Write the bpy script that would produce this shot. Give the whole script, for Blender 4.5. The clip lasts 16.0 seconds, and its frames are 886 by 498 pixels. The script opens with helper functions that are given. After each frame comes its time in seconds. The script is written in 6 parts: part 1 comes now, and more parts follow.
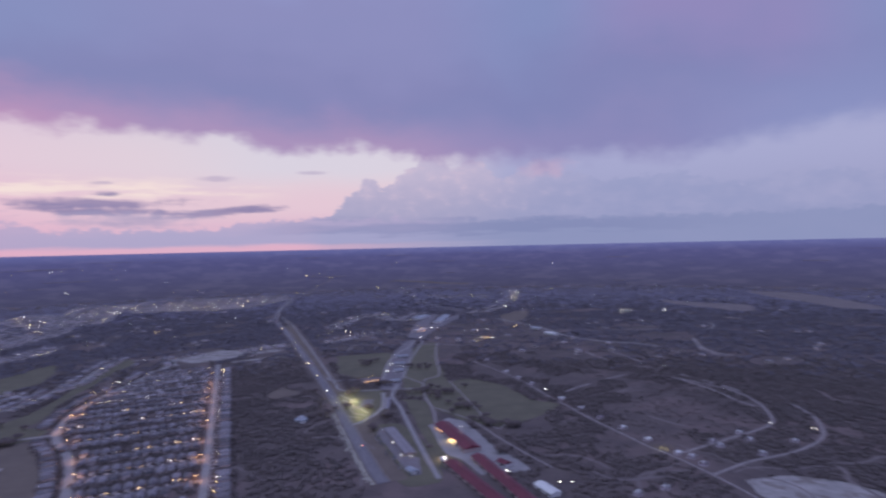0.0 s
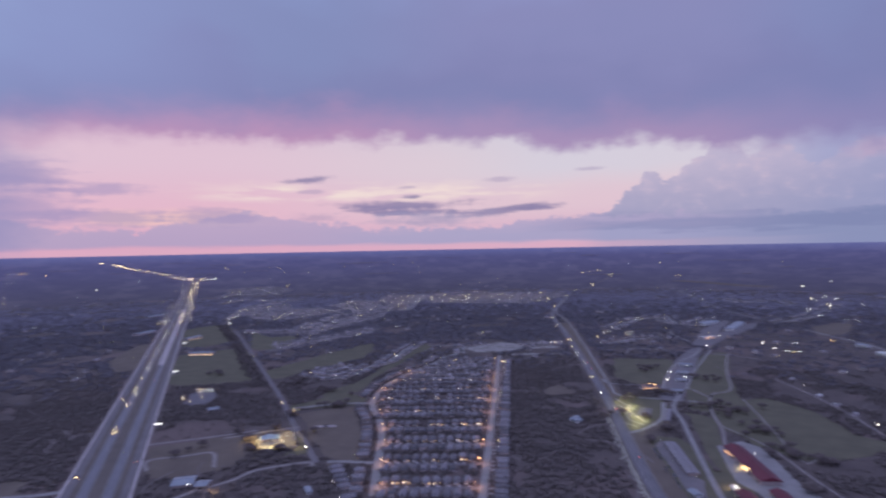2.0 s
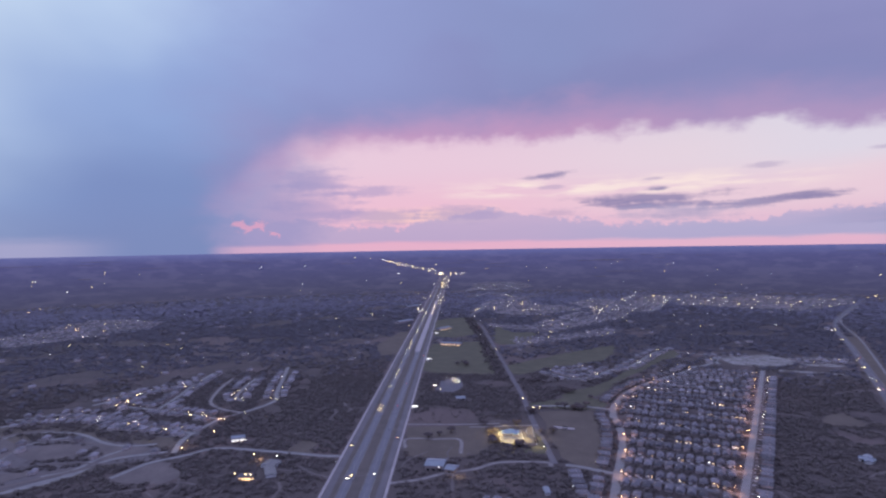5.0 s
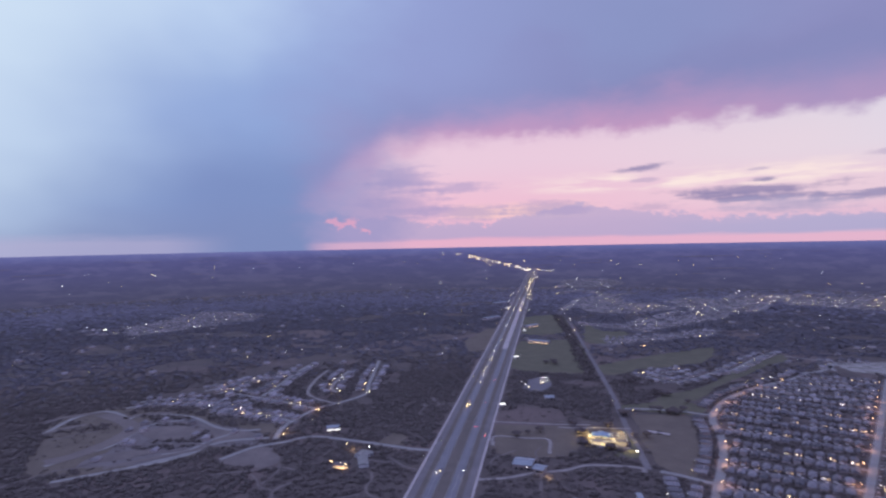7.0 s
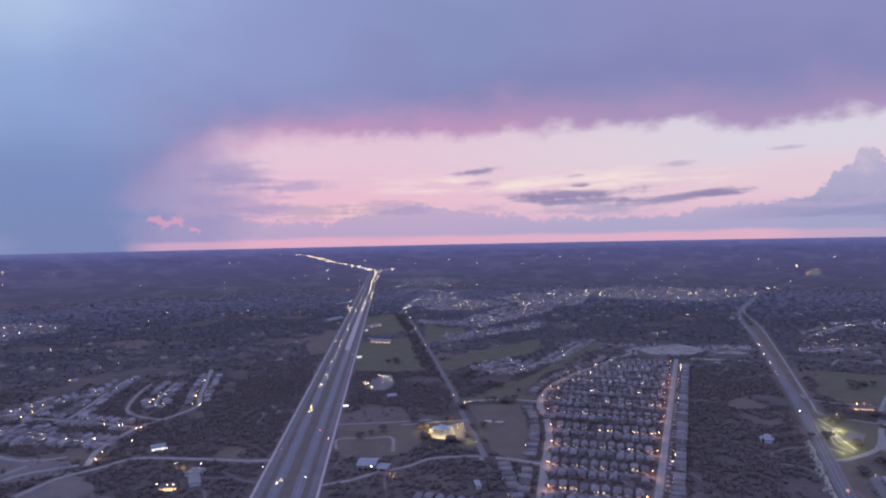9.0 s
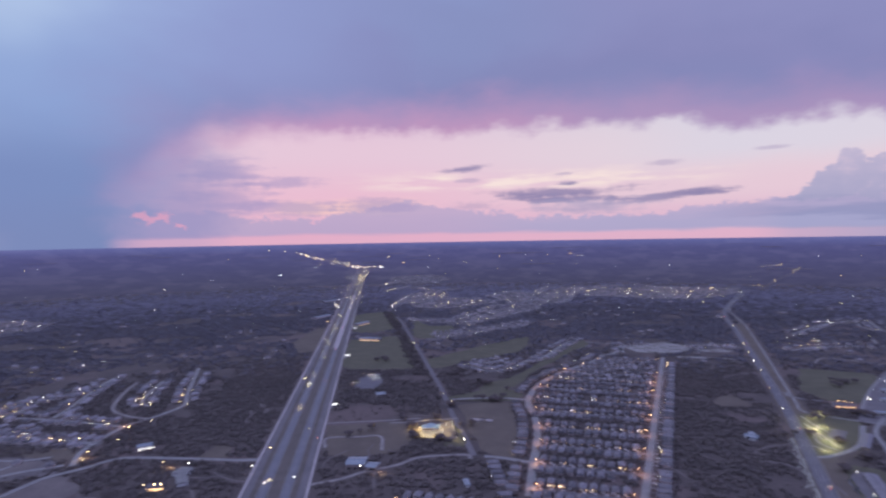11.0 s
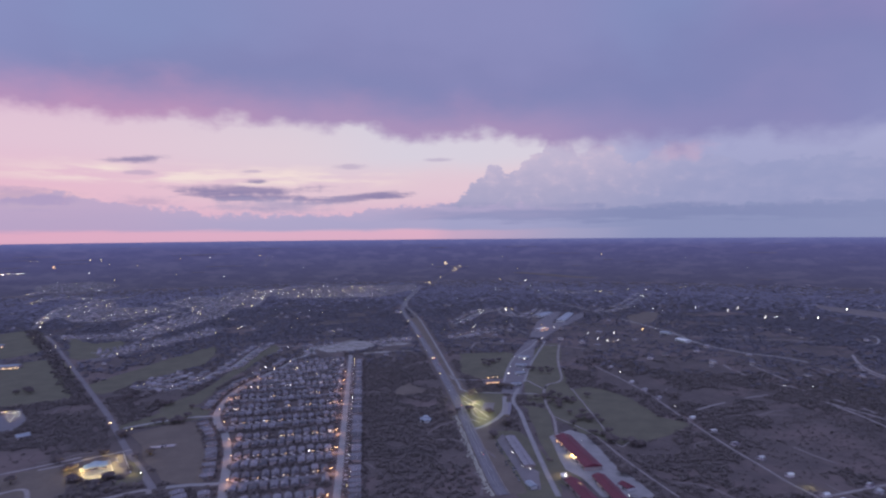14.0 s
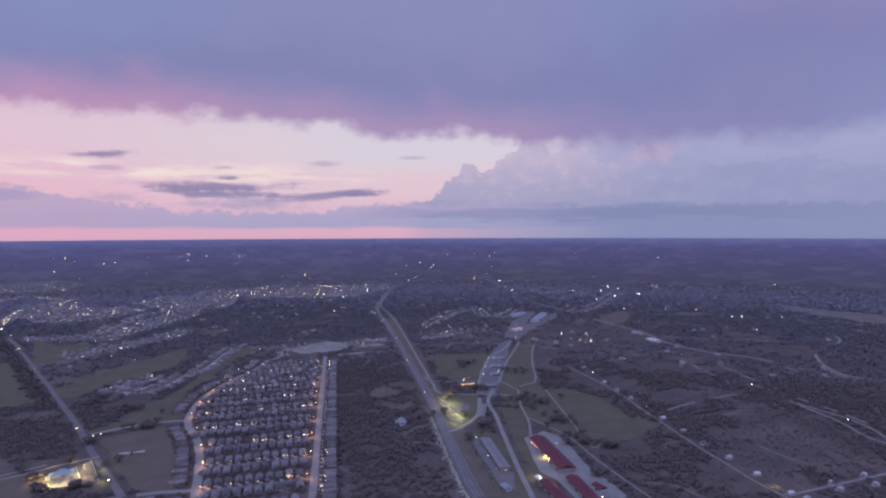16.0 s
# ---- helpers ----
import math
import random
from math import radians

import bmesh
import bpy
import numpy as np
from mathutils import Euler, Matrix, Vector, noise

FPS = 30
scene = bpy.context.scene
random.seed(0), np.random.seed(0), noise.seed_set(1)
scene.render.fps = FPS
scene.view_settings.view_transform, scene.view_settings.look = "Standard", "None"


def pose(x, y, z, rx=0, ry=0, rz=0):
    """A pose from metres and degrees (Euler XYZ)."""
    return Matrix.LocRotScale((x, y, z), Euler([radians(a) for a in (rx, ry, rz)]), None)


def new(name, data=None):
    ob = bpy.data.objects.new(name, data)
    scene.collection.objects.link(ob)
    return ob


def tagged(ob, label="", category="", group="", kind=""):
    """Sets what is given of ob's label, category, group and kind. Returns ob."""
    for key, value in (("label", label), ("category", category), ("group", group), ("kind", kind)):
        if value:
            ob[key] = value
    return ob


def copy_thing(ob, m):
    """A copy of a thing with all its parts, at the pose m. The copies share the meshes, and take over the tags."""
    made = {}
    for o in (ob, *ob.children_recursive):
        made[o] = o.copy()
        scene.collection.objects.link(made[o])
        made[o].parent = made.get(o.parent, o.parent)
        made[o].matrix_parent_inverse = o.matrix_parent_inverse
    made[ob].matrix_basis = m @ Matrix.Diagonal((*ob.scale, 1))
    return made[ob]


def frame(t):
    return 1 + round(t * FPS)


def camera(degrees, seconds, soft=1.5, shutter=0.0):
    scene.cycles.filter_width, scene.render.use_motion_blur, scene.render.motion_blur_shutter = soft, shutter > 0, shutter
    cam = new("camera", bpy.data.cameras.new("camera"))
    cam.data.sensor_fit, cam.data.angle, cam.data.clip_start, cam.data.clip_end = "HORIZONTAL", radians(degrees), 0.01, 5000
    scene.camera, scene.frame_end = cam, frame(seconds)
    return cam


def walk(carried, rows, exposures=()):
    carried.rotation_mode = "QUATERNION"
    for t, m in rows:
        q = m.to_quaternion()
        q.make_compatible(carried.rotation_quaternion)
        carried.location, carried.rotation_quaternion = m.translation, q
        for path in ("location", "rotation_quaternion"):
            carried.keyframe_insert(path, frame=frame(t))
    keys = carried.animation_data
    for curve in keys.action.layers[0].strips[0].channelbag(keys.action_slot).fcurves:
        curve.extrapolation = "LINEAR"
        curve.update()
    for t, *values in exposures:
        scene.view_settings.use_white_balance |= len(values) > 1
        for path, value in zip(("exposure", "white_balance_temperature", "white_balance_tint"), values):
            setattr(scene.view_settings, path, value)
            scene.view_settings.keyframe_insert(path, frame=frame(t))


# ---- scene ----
cam = camera(75.5, 16.0, soft=2.25, shutter=0.9)
walk(cam, [
    (0.00, pose(0.79, 8.72, 258.06, 89.611, 1.253, -0.725)),
    (0.50, pose(1.43, 8.92, 259.15, 89.749, 1.166, 5.819)),
    (1.00, pose(2.02, 9.05, 260.81, 89.791, 1.129, 12.670)),
    (1.50, pose(2.57, 9.12, 262.82, 89.791, 1.106, 20.117)),
    (2.00, pose(3.07, 9.13, 265.01, 89.781, 1.079, 26.517)),
    (2.50, pose(3.52, 9.09, 267.25, 89.772, 1.046, 31.854)),
    (3.00, pose(3.93, 8.99, 269.43, 89.766, 1.010, 36.014)),
    (3.50, pose(4.29, 8.85, 271.45, 89.761, 0.979, 39.432)),
    (4.00, pose(4.61, 8.66, 273.27, 89.750, 0.958, 42.760)),
    (4.50, pose(4.88, 8.43, 274.86, 89.729, 0.953, 46.327)),
    (5.00, pose(5.11, 8.16, 276.18, 89.695, 0.965, 50.207)),
    (5.20, pose(5.19, 8.04, 276.64, 89.677, 0.974, 50.898)),
    (5.70, pose(5.28, 7.68, 277.28, 89.605, 1.016, 54.343)),
    (6.20, pose(5.38, 7.32, 277.93, 89.533, 1.059, 58.112)),
    (6.70, pose(5.47, 6.96, 278.57, 89.460, 1.102, 59.854)),
    (7.30, pose(5.59, 6.52, 279.35, 89.374, 1.153, 55.959)),
    (7.50, pose(5.59, 6.35, 279.47, 89.339, 1.167, 52.954)),
    (8.00, pose(5.55, 5.92, 279.72, 89.252, 1.195, 45.553)),
    (8.50, pose(5.48, 5.48, 279.96, 89.168, 1.204, 43.247)),
    (8.70, pose(5.44, 5.30, 280.06, 89.136, 1.202, 42.977)),
    (9.20, pose(5.23, 4.83, 280.60, 89.065, 1.151, 43.456)),
    (9.75, pose(5.01, 4.32, 281.19, 88.988, 1.095, 44.873)),
    (10.30, pose(4.79, 3.81, 281.78, 88.911, 1.039, 45.396)),
    (10.80, pose(4.59, 3.34, 282.32, 88.840, 0.988, 43.514)),
    (11.00, pose(4.47, 3.16, 282.71, 88.815, 0.954, 41.954)),
    (11.50, pose(4.15, 2.70, 283.86, 88.750, 0.866, 36.250)),
    (12.00, pose(3.78, 2.24, 285.26, 88.684, 0.776, 30.291)),
    (12.50, pose(3.38, 1.80, 286.90, 88.616, 0.691, 24.806)),
    (13.00, pose(2.94, 1.38, 288.74, 88.548, 0.612, 19.280)),
    (13.50, pose(2.45, 0.97, 290.75, 88.482, 0.541, 14.815)),
    (14.00, pose(1.93, 0.59, 292.84, 88.420, 0.476, 11.610)),
    (14.50, pose(1.37, 0.23, 294.93, 88.363, 0.410, 10.332)),
    (15.00, pose(0.77, -0.10, 296.88, 88.307, 0.340, 9.686)),
    (15.50, pose(0.13, -0.40, 298.53, 88.241, 0.258, 9.325)),
    (16.00, pose(-0.54, -0.66, 299.69, 88.235, 0.163, 9.053)),
], [(0.0, 0.0), (1.0, 0.0), (2.0, -0.06), (3.0, -0.13), (3.5, -0.15), (4.2, -0.06), (5.0, 0.07), (7.3, 0.09), (8.7, 0.0), (11.0, 0.03), (12.0, 0.02), (13.5, -0.02), (16.0, -0.05)])

scene.view_settings.exposure = 0.0

# ---- the sky at dusk: a storm deck over a clear pink band ----
world = bpy.data.worlds.new("dusk_sky")
scene.world = world
world.use_nodes = True
WT = world.node_tree
WT.nodes.clear()


def link_in(tree, sock, v):
    if isinstance(v, bpy.types.NodeSocket):
        tree.links.new(v, sock)
    else:
        sock.default_value = v


def math_node(op, a, b=0.0, c=0.0):
    n = WT.nodes.new("ShaderNodeMath")
    n.operation = op
    for s, v in zip(n.inputs, (a, b, c)):
        link_in(WT, s, v)
    return n.outputs[0]


def add(a, b): return math_node("ADD", a, b)
def sub(a, b): return math_node("SUBTRACT", a, b)
def mul(a, b): return math_node("MULTIPLY", a, b)
def inv(a): return math_node("SUBTRACT", 1.0, a)
def big(a, b): return math_node("MAXIMUM", a, b)


def step(x, a, b):
    """0 below a, 1 above b, smooth between (b may be a socket's offset)."""
    n = WT.nodes.new("ShaderNodeMapRange")
    n.interpolation_type = "SMOOTHSTEP"
    n.clamp = True
    for s, v in zip(n.inputs[:5], (x, a, b, 0.0, 1.0)):
        link_in(WT, s, v)
    return n.outputs[0]


def band(x, lo, lo2, hi2, hi): return mul(step(x, lo, lo2), inv(step(x, hi2, hi)))


def srgb(r, g, b):
    f = lambda c: (c / 255 / 12.92) if c / 255 <= 0.04045 else ((c / 255 + 0.055) / 1.055) ** 2.4
    return (f(r), f(g), f(b), 1.0)


def blend(f, a, b):
    n = WT.nodes.new("ShaderNodeMix")
    n.data_type = "RGBA"
    n.clamp_factor = True
    link_in(WT, n.inputs[0], f)
    link_in(WT, n.inputs[6], a)
    link_in(WT, n.inputs[7], b)
    return n.outputs[2]


def sky_noise(kx, ky, scale, detail=4.0, rough=0.55, seed=0.0):
    c = WT.nodes.new("ShaderNodeCombineXYZ")
    link_in(WT, c.inputs[0], mul(AZ, kx))
    link_in(WT, c.inputs[1], mul(EL, ky))
    c.inputs[2].default_value = seed
    n = WT.nodes.new("ShaderNodeTexNoise")
    n.inputs["Scale"].default_value = scale
    n.inputs["Detail"].default_value = detail
    n.inputs["Roughness"].default_value = rough
    WT.links.new(c.outputs[0], n.inputs["Vector"])
    return sub(n.outputs[0], 0.5)


def ramp(x, stops):
    n = WT.nodes.new("ShaderNodeValToRGB")
    n.color_ramp.interpolation = "EASE"
    link_in(WT, n.inputs[0], x)
    el = n.color_ramp.elements
    while len(el) < len(stops):
        el.new(0.5)
    for e, (p, v) in zip(el, stops):
        e.position = p
        e.color = v if isinstance(v, tuple) else (v, v, v, 1.0)
    return n.outputs[0]


def height_of(stops, lo=-70.0, hi=90.0):
    """A smooth height (degrees) over azimuth from a few stops."""
    s = sorted(q for q in stops if lo <= q[0] <= hi)
    return mul(ramp(math_node("DIVIDE", sub(AZ, lo), hi - lo), [((a - lo) / (hi - lo), e / 30) for a, e in s]), 30.0)


tc = WT.nodes.new("ShaderNodeTexCoord")
sep = WT.nodes.new("ShaderNodeSeparateXYZ")
WT.links.new(tc.outputs["Generated"], sep.inputs[0])
DEG = 180 / math.pi
AZ = mul(math_node("ARCTAN2", mul(sep.outputs[0], -1.0), sep.outputs[1]), DEG)
EL = mul(math_node("ARCSINE", sep.outputs[2]), DEG)

big_n = sky_noise(1.0, 1.6, 0.055, 3.0, 0.5, 3.1)
mid_n = sky_noise(1.0, 2.0, 0.22, 5.0, 0.55, 7.7)
fine_n = sky_noise(1.0, 1.6, 0.6, 5.0, 0.6, 1.3)
scallop_n = sky_noise(1.0, 1.5, 0.30, 3.0, 0.5, 2.2)
puff_n = sky_noise(1.0, 1.2, 1.5, 4.0, 0.6, 9.4)
wisp_n = sky_noise(0.5, 4.0, 0.35, 4.0, 0.55, 5.2)

# clear band behind the storm: pale rose to cream
clear = ramp(math_node("DIVIDE", EL, 14.0), [(0.0, srgb(218, 176, 200)), (0.10, srgb(222, 184, 206)), (0.30, srgb(228, 200, 214)), (0.55, srgb(224, 208, 220)), (1.0, srgb(212, 206, 222))])
clear_l = ramp(math_node("DIVIDE", EL, 14.0), [(0.0, srgb(224, 170, 196)), (0.25, srgb(232, 188, 208)), (0.6, srgb(228, 198, 216)), (1.0, srgb(212, 188, 214))])
clear = blend(step(AZ, 22.0, 52.0), clear, clear_l)
clear_r = ramp(math_node("DIVIDE", EL, 14.0), [(0.0, srgb(150, 152, 190)), (0.25, srgb(160, 162, 200)), (0.6, srgb(168, 170, 208)), (1.0, srgb(164, 170, 210))])
clear = blend(step(AZ, 4.0, -9.0), clear, clear_r)
streak = mul(band(add(EL, mul(mid_n, 1.6)), 4.2, 5.2, 5.6, 6.8), mul(band(AZ, 12.0, 24.0, 42.0, 54.0), step(wisp_n, -0.12, 0.15)))
sky = blend(streak, clear, srgb(244, 224, 220))
low_glow = mul(band(add(EL, mul(mid_n, 1.0)), 2.0, 2.8, 3.0, 4.2), band(AZ, 42.0, 48.0, 56.0, 60.0))
sky = blend(mul(low_glow, 0.6), sky, srgb(246, 205, 192))
pale = mul(band(add(EL, mul(mid_n, 1.5)), 5.5, 8.0, 11.0, 12.0), band(AZ, -6.0, 3.0, 14.0, 28.0))
sky = blend(mul(pale, 0.55), sky, srgb(212, 212, 228))

# tall cumulus, its top in towers, and the haze that fades beyond it
tower = height_of([(-40, 5.0), (-33, 6.0), (-28, 5.2), (-22, 6.4), (-17, 5.8), (-13, 7.0), (-10.5, 8.2), (-8.5, 7.2), (-6.4, 6.2), (-5.4, 7.6), (-4.6, 8.3), (-3.0, 8.3), (-2.2, 7.6), (-1.7, 7.4), (-0.9, 8.9), (1.0, 9.1), (1.9, 7.9), (2.6, 7.3), (3.5, 7.1), (4.2, 6.1), (5.4, 5.8), (6.1, 6.7), (6.9, 6.8), (7.6, 5.4), (8.6, 5.2), (9.4, 3.8), (10.5, 3.0), (14, 2.4)], -40.0, 14.0)
puffs = add(mul(fine_n, 1.3), mul(puff_n, 2.0))
cum = step(sub(add(tower, puffs), EL), -0.12, 0.25)
cum = mul(cum, step(AZ, 14.0, 10.0))
cum_col = blend(step(add(EL, mul(fine_n, 4.0)), 2.0, 8.0), srgb(158, 160, 196), srgb(190, 180, 208))
cum_col = blend(mul(step(add(add(fine_n, mul(puff_n, 0.35)), mul(sub(EL, 6.0), 0.03)), -0.02, 0.3), 0.8), cum_col, srgb(206, 188, 210))
cum_col = blend(step(AZ, -4.0, -20.0), cum_col, blend(step(add(mid_n, mul(fine_n, .6)), -0.2, 0.3), srgb(138, 148, 190), srgb(168, 168, 204)))
sky = blend(mul(cum, add(0.42, mul(step(AZ, -16.0, -2.0), 0.46))), sky, cum_col)
pink_cap = mul(band(add(EL, mul(fine_n, 1.5)), 6.3, 7.0, 7.8, 8.6), band(add(AZ, mul(fine_n, 5.0)), -14.0, -12.0, -10.0, -8.0))
sky = blend(mul(pink_cap, 0.5), sky, srgb(196, 168, 198))

# low grey bank along the horizon
bank_top = height_of([(-180, 2.6), (-40, 2.6), (-20, 2.4), (0, 2.6), (10, 3.0), (15, 2.8), (23, 1.9), (33, 2.0), (38, 2.6), (41, 3.0), (44, 3.4), (46, 3.7), (48, 3.2), (51, 2.8), (55, 2.0), (60, 2.2), (65, 2.8), (72, 3.2), (180, 3.0)])
bank = step(sub(add(bank_top, add(add(mul(fine_n, 2.1), mul(puff_n, 1.3)), mul(mid_n, 0.8))), EL), -0.1, 0.35)
bank_lo = step(add(EL, mul(wisp_n, 0.7)), 0.15, 0.6)
bank_lo = big(bank_lo, step(AZ, 0.0, -10.0))
bank_col = blend(step(add(EL, mul(wisp_n, 2.5)), 0.8, 3.4), srgb(164, 164, 202), srgb(184, 170, 204))
bank_col = blend(mul(step(AZ, 30.0, 44.0), 0.7), bank_col, srgb(180, 164, 200))
bank_col = blend(step(AZ, 6.0, -8.0), bank_col, srgb(140, 148, 188))
sky = blend(mul(mul(bank, bank_lo), add(0.86, mul(step(AZ, 16.0, 34.0), -0.06))), sky, bank_col)
dark_base = mul(band(add(EL, add(mul(wisp_n, 2.6), mul(mid_n, 1.2))), 0.8, 1.4, 1.8, 2.9), band(AZ, -34.0, -12.0, 8.0, 20.0))
sky = blend(mul(dark_base, 0.42), sky, srgb(122, 130, 174))


# small dark clouds afloat in the clear band
def cloudlet(sky, az, el, ra, re, tilt=0.0, col=(142, 132, 172), amount=0.85, rag=0.8):
    da = math_node("DIVIDE", sub(AZ, az), ra)
    de = math_node("DIVIDE", sub(sub(EL, el), mul(sub(AZ, az), tilt)), re)
    r = math_node("SQRT", add(mul(da, da), mul(de, de)))
    r = add(r, add(add(mul(fine_n, 1.1), mul(wisp_n, 2.4)), mul(puff_n, rag)))
    return blend(mul(inv(step(r, 0.25, 1.2)), amount), sky, srgb(*col))


for az, el, ra, re, tilt in ((29.5, 4.2, 6.2, 0.45, 0.0), (28.0, 3.6, 3.6, 0.45, 0.0), (34.0, 3.8, 2.2, 0.28, 0.0), (21.6, 3.35, 5.6, 0.36, -0.085), (17.6, 3.85, 2.6, 0.34, -0.03), (25.0, 3.4, 2.2, 0.3, 0.0), (31.5, 3.5, 2.6, 0.3, 0.03), (40.2, 6.7, 2.3, 0.32, -0.08), (29.5, 5.0, 1.0, 0.2, 0.0)):
    sky = cloudlet(sky, az, el, ra * 1.15, re * 1.15, tilt, rag=0.5)
for az, el, ra, re in ((38.5, 3.1, 3.4, 0.5), (12.0, 7.3, 1.4, 0.25), (21.0, 6.6, 1.5, 0.25), (39.5, 5.6, 1.2, 0.2), (30.0, 6.0, 1.2, 0.2)):
    sky = cloudlet(sky, az, el, ra, re, 0.0, (166, 152, 188), 0.45)
sky = cloudlet(sky, 26.5, 2.9, 6.5, 0.9, 0.0, (166, 160, 194), 0.6)
for az, el, ra, re in ((57.0, 5.4, 3.6, 0.6), (62.5, 6.4, 4.0, 1.2), (63.0, 4.2, 4.5, 1.9), (57.0, 3.0, 5.0, 0.9), (48.0, 3.0, 5.0, 1.0)):
    sky = cloudlet(sky, az, el, ra, re, -0.02, (170, 154, 196), 0.62, 0.6)

# lavender murk where the rain begins
murk = mul(step(add(AZ, add(mul(mid_n, 7.0), mul(fine_n, 3.0))), 59.5, 66.5), inv(step(EL, 7.0, 12.0)))
sky = blend(mul(murk, 0.8), sky, srgb(154, 148, 193))

# storm deck overhead: its ragged lower edge, mauve below and blue-grey above
edge = height_of([(-180, 3.0), (-100, 4.0), (-60, 9.0), (-38, 8.8), (-23, 7.3), (-12, 7.2), (-4, 7.9), (2, 8.6), (8, 9.3), (14, 9.0), (20, 10.1), (32, 10.5), (44, 10.1), (52, 9.9), (58, 9.4), (63, 8.2), (67, 6.0), (71, 3.0), (75, 0.0), (180, 0.0)])
rag = add(add(mul(fine_n, 1.3), mul(scallop_n, 2.8)), mul(big_n, 1.2))
over = sub(EL, add(edge, rag))
soft_edge = add(0.9, add(mul(step(AZ, 2.0, -10.0), 1.2), mul(step(AZ, 50.0, 66.0), 3.0)))
deck = step(over, -0.5, add(soft_edge, 0.1))
tone = add(add(EL, mul(big_n, 16.0)), mul(mid_n, 3.0))
deck_col = ramp(math_node("DIVIDE", tone, 34.0), [(0.0, srgb(148, 137, 184)), (0.28, srgb(140, 137, 185)), (0.42, srgb(128, 133, 182)), (0.60, srgb(131, 142, 190)), (0.80, srgb(138, 154, 204)), (1.0, srgb(148, 166, 212))])
fringe_el = sub(EL, add(edge, add(mul(big_n, 1.2), mul(mid_n, 3.5))))
fringe = mul(inv(step(fringe_el, 0.2, 5.0)), step(AZ, -16.0, 8.0))
deck_col = blend(mul(fringe, add(0.55, mul(step(AZ, 20.0, 50.0), 0.3))), deck_col, blend(step(AZ, 22.0, 38.0), srgb(190, 151, 189), srgb(198, 150, 188)))
rose = mul(step(add(add(EL, mul(big_n, 20.0)), mul(mid_n, 5.0)), 11.0, 21.0), add(band(AZ, -42.0, -30.0, -22.0, -10.0), mul(band(AZ, -12.0, 2.0, 20.0, 40.0), 0.45)))
deck_col = blend(mul(rose, 0.45), deck_col, srgb(158, 128, 182))
far_r = mul(step(AZ, -18.0, -36.0), step(EL, 18.0, 9.0))
deck_col = blend(mul(mul(step(AZ, 38.0, 62.0), step(EL, 9.0, 17.0)), 0.75), deck_col, srgb(143, 156, 207))
deck_col = blend(mul(far_r, 0.7), deck_col, srgb(140, 150, 198))
sky = blend(mul(deck, 0.97), sky, deck_col)

# rain shaft and the brighter blue sky left of it
rain_edge = step(add(AZ, add(mul(mid_n, 6.0), mul(big_n, 5.0))), sub(68.0, mul(EL, 0.55)), add(73.0, mul(EL, 0.45)))
veil = ramp(math_node("DIVIDE", add(EL, mul(big_n, 8.0)), 26.0), [(0.0, srgb(128, 142, 186)), (0.18, srgb(128, 148, 196)), (0.45, srgb(142, 164, 212)), (1.0, srgb(170, 192, 232))])
bright_l = step(add(add(AZ, mul(EL, 0.9)), mul(big_n, 22.0)), 84.0, 118.0)
veil = blend(bright_l, veil, srgb(200, 218, 238))
shaft = mul(band(AZ, 66.0, 74.0, 79.0, 88.0), inv(step(EL, 5.0, 14.0)))
veil = blend(mul(shaft, 0.45), veil, srgb(116, 132, 182))
hor_l = mul(inv(step(add(EL, mul(wisp_n, 1.0)), 0.4, 1.6)), step(AZ, 78.0, 86.0))
veil = blend(mul(hor_l, 0.5), veil, srgb(186, 176, 208))
sky = blend(rain_edge, sky, veil)
lit_puff = mul(band(add(EL, add(mul(fine_n, 2.2), mul(puff_n, 2.2))), 1.4, 1.8, 2.3, 2.8), band(add(AZ, add(mul(fine_n, 6.0), mul(puff_n, 6.0))), 66.8, 67.6, 69.2, 70.4))
sky = blend(mul(lit_puff, 0.6), sky, srgb(234, 164, 190))
# pink strip at the very horizon
strip = mul(inv(step(add(EL, mul(wisp_n, 0.5)), 0.1, 0.42)), band(AZ, -2.0, 14.0, 69.0, 73.0))
sky = blend(mul(strip, 0.6), sky, srgb(224, 176, 200))
# behind the camera the overcast goes on, a plain blue-grey
behind = step(math_node("ABSOLUTE", sub(AZ, 25.0)), 105.0, 140.0)
sky = blend(mul(behind, 0.9), sky, srgb(160, 172, 218))
# overhead, out of view, the deck thins to a brighter blue
sky = blend(mul(step(EL, 27.0, 60.0), 0.9), sky, srgb(190, 206, 248))
# below the horizon
sky = blend(step(EL, -0.2, -3.0), sky, srgb(70, 70, 105))

bg = WT.nodes.new("ShaderNodeBackground")
bg.inputs["Strength"].default_value = 1.0
WT.links.new(sky, bg.inputs["Color"])
wo = WT.nodes.new("ShaderNodeOutputWorld")
WT.links.new(bg.outputs[0], wo.inputs["Surface"])

# ---- materials ----


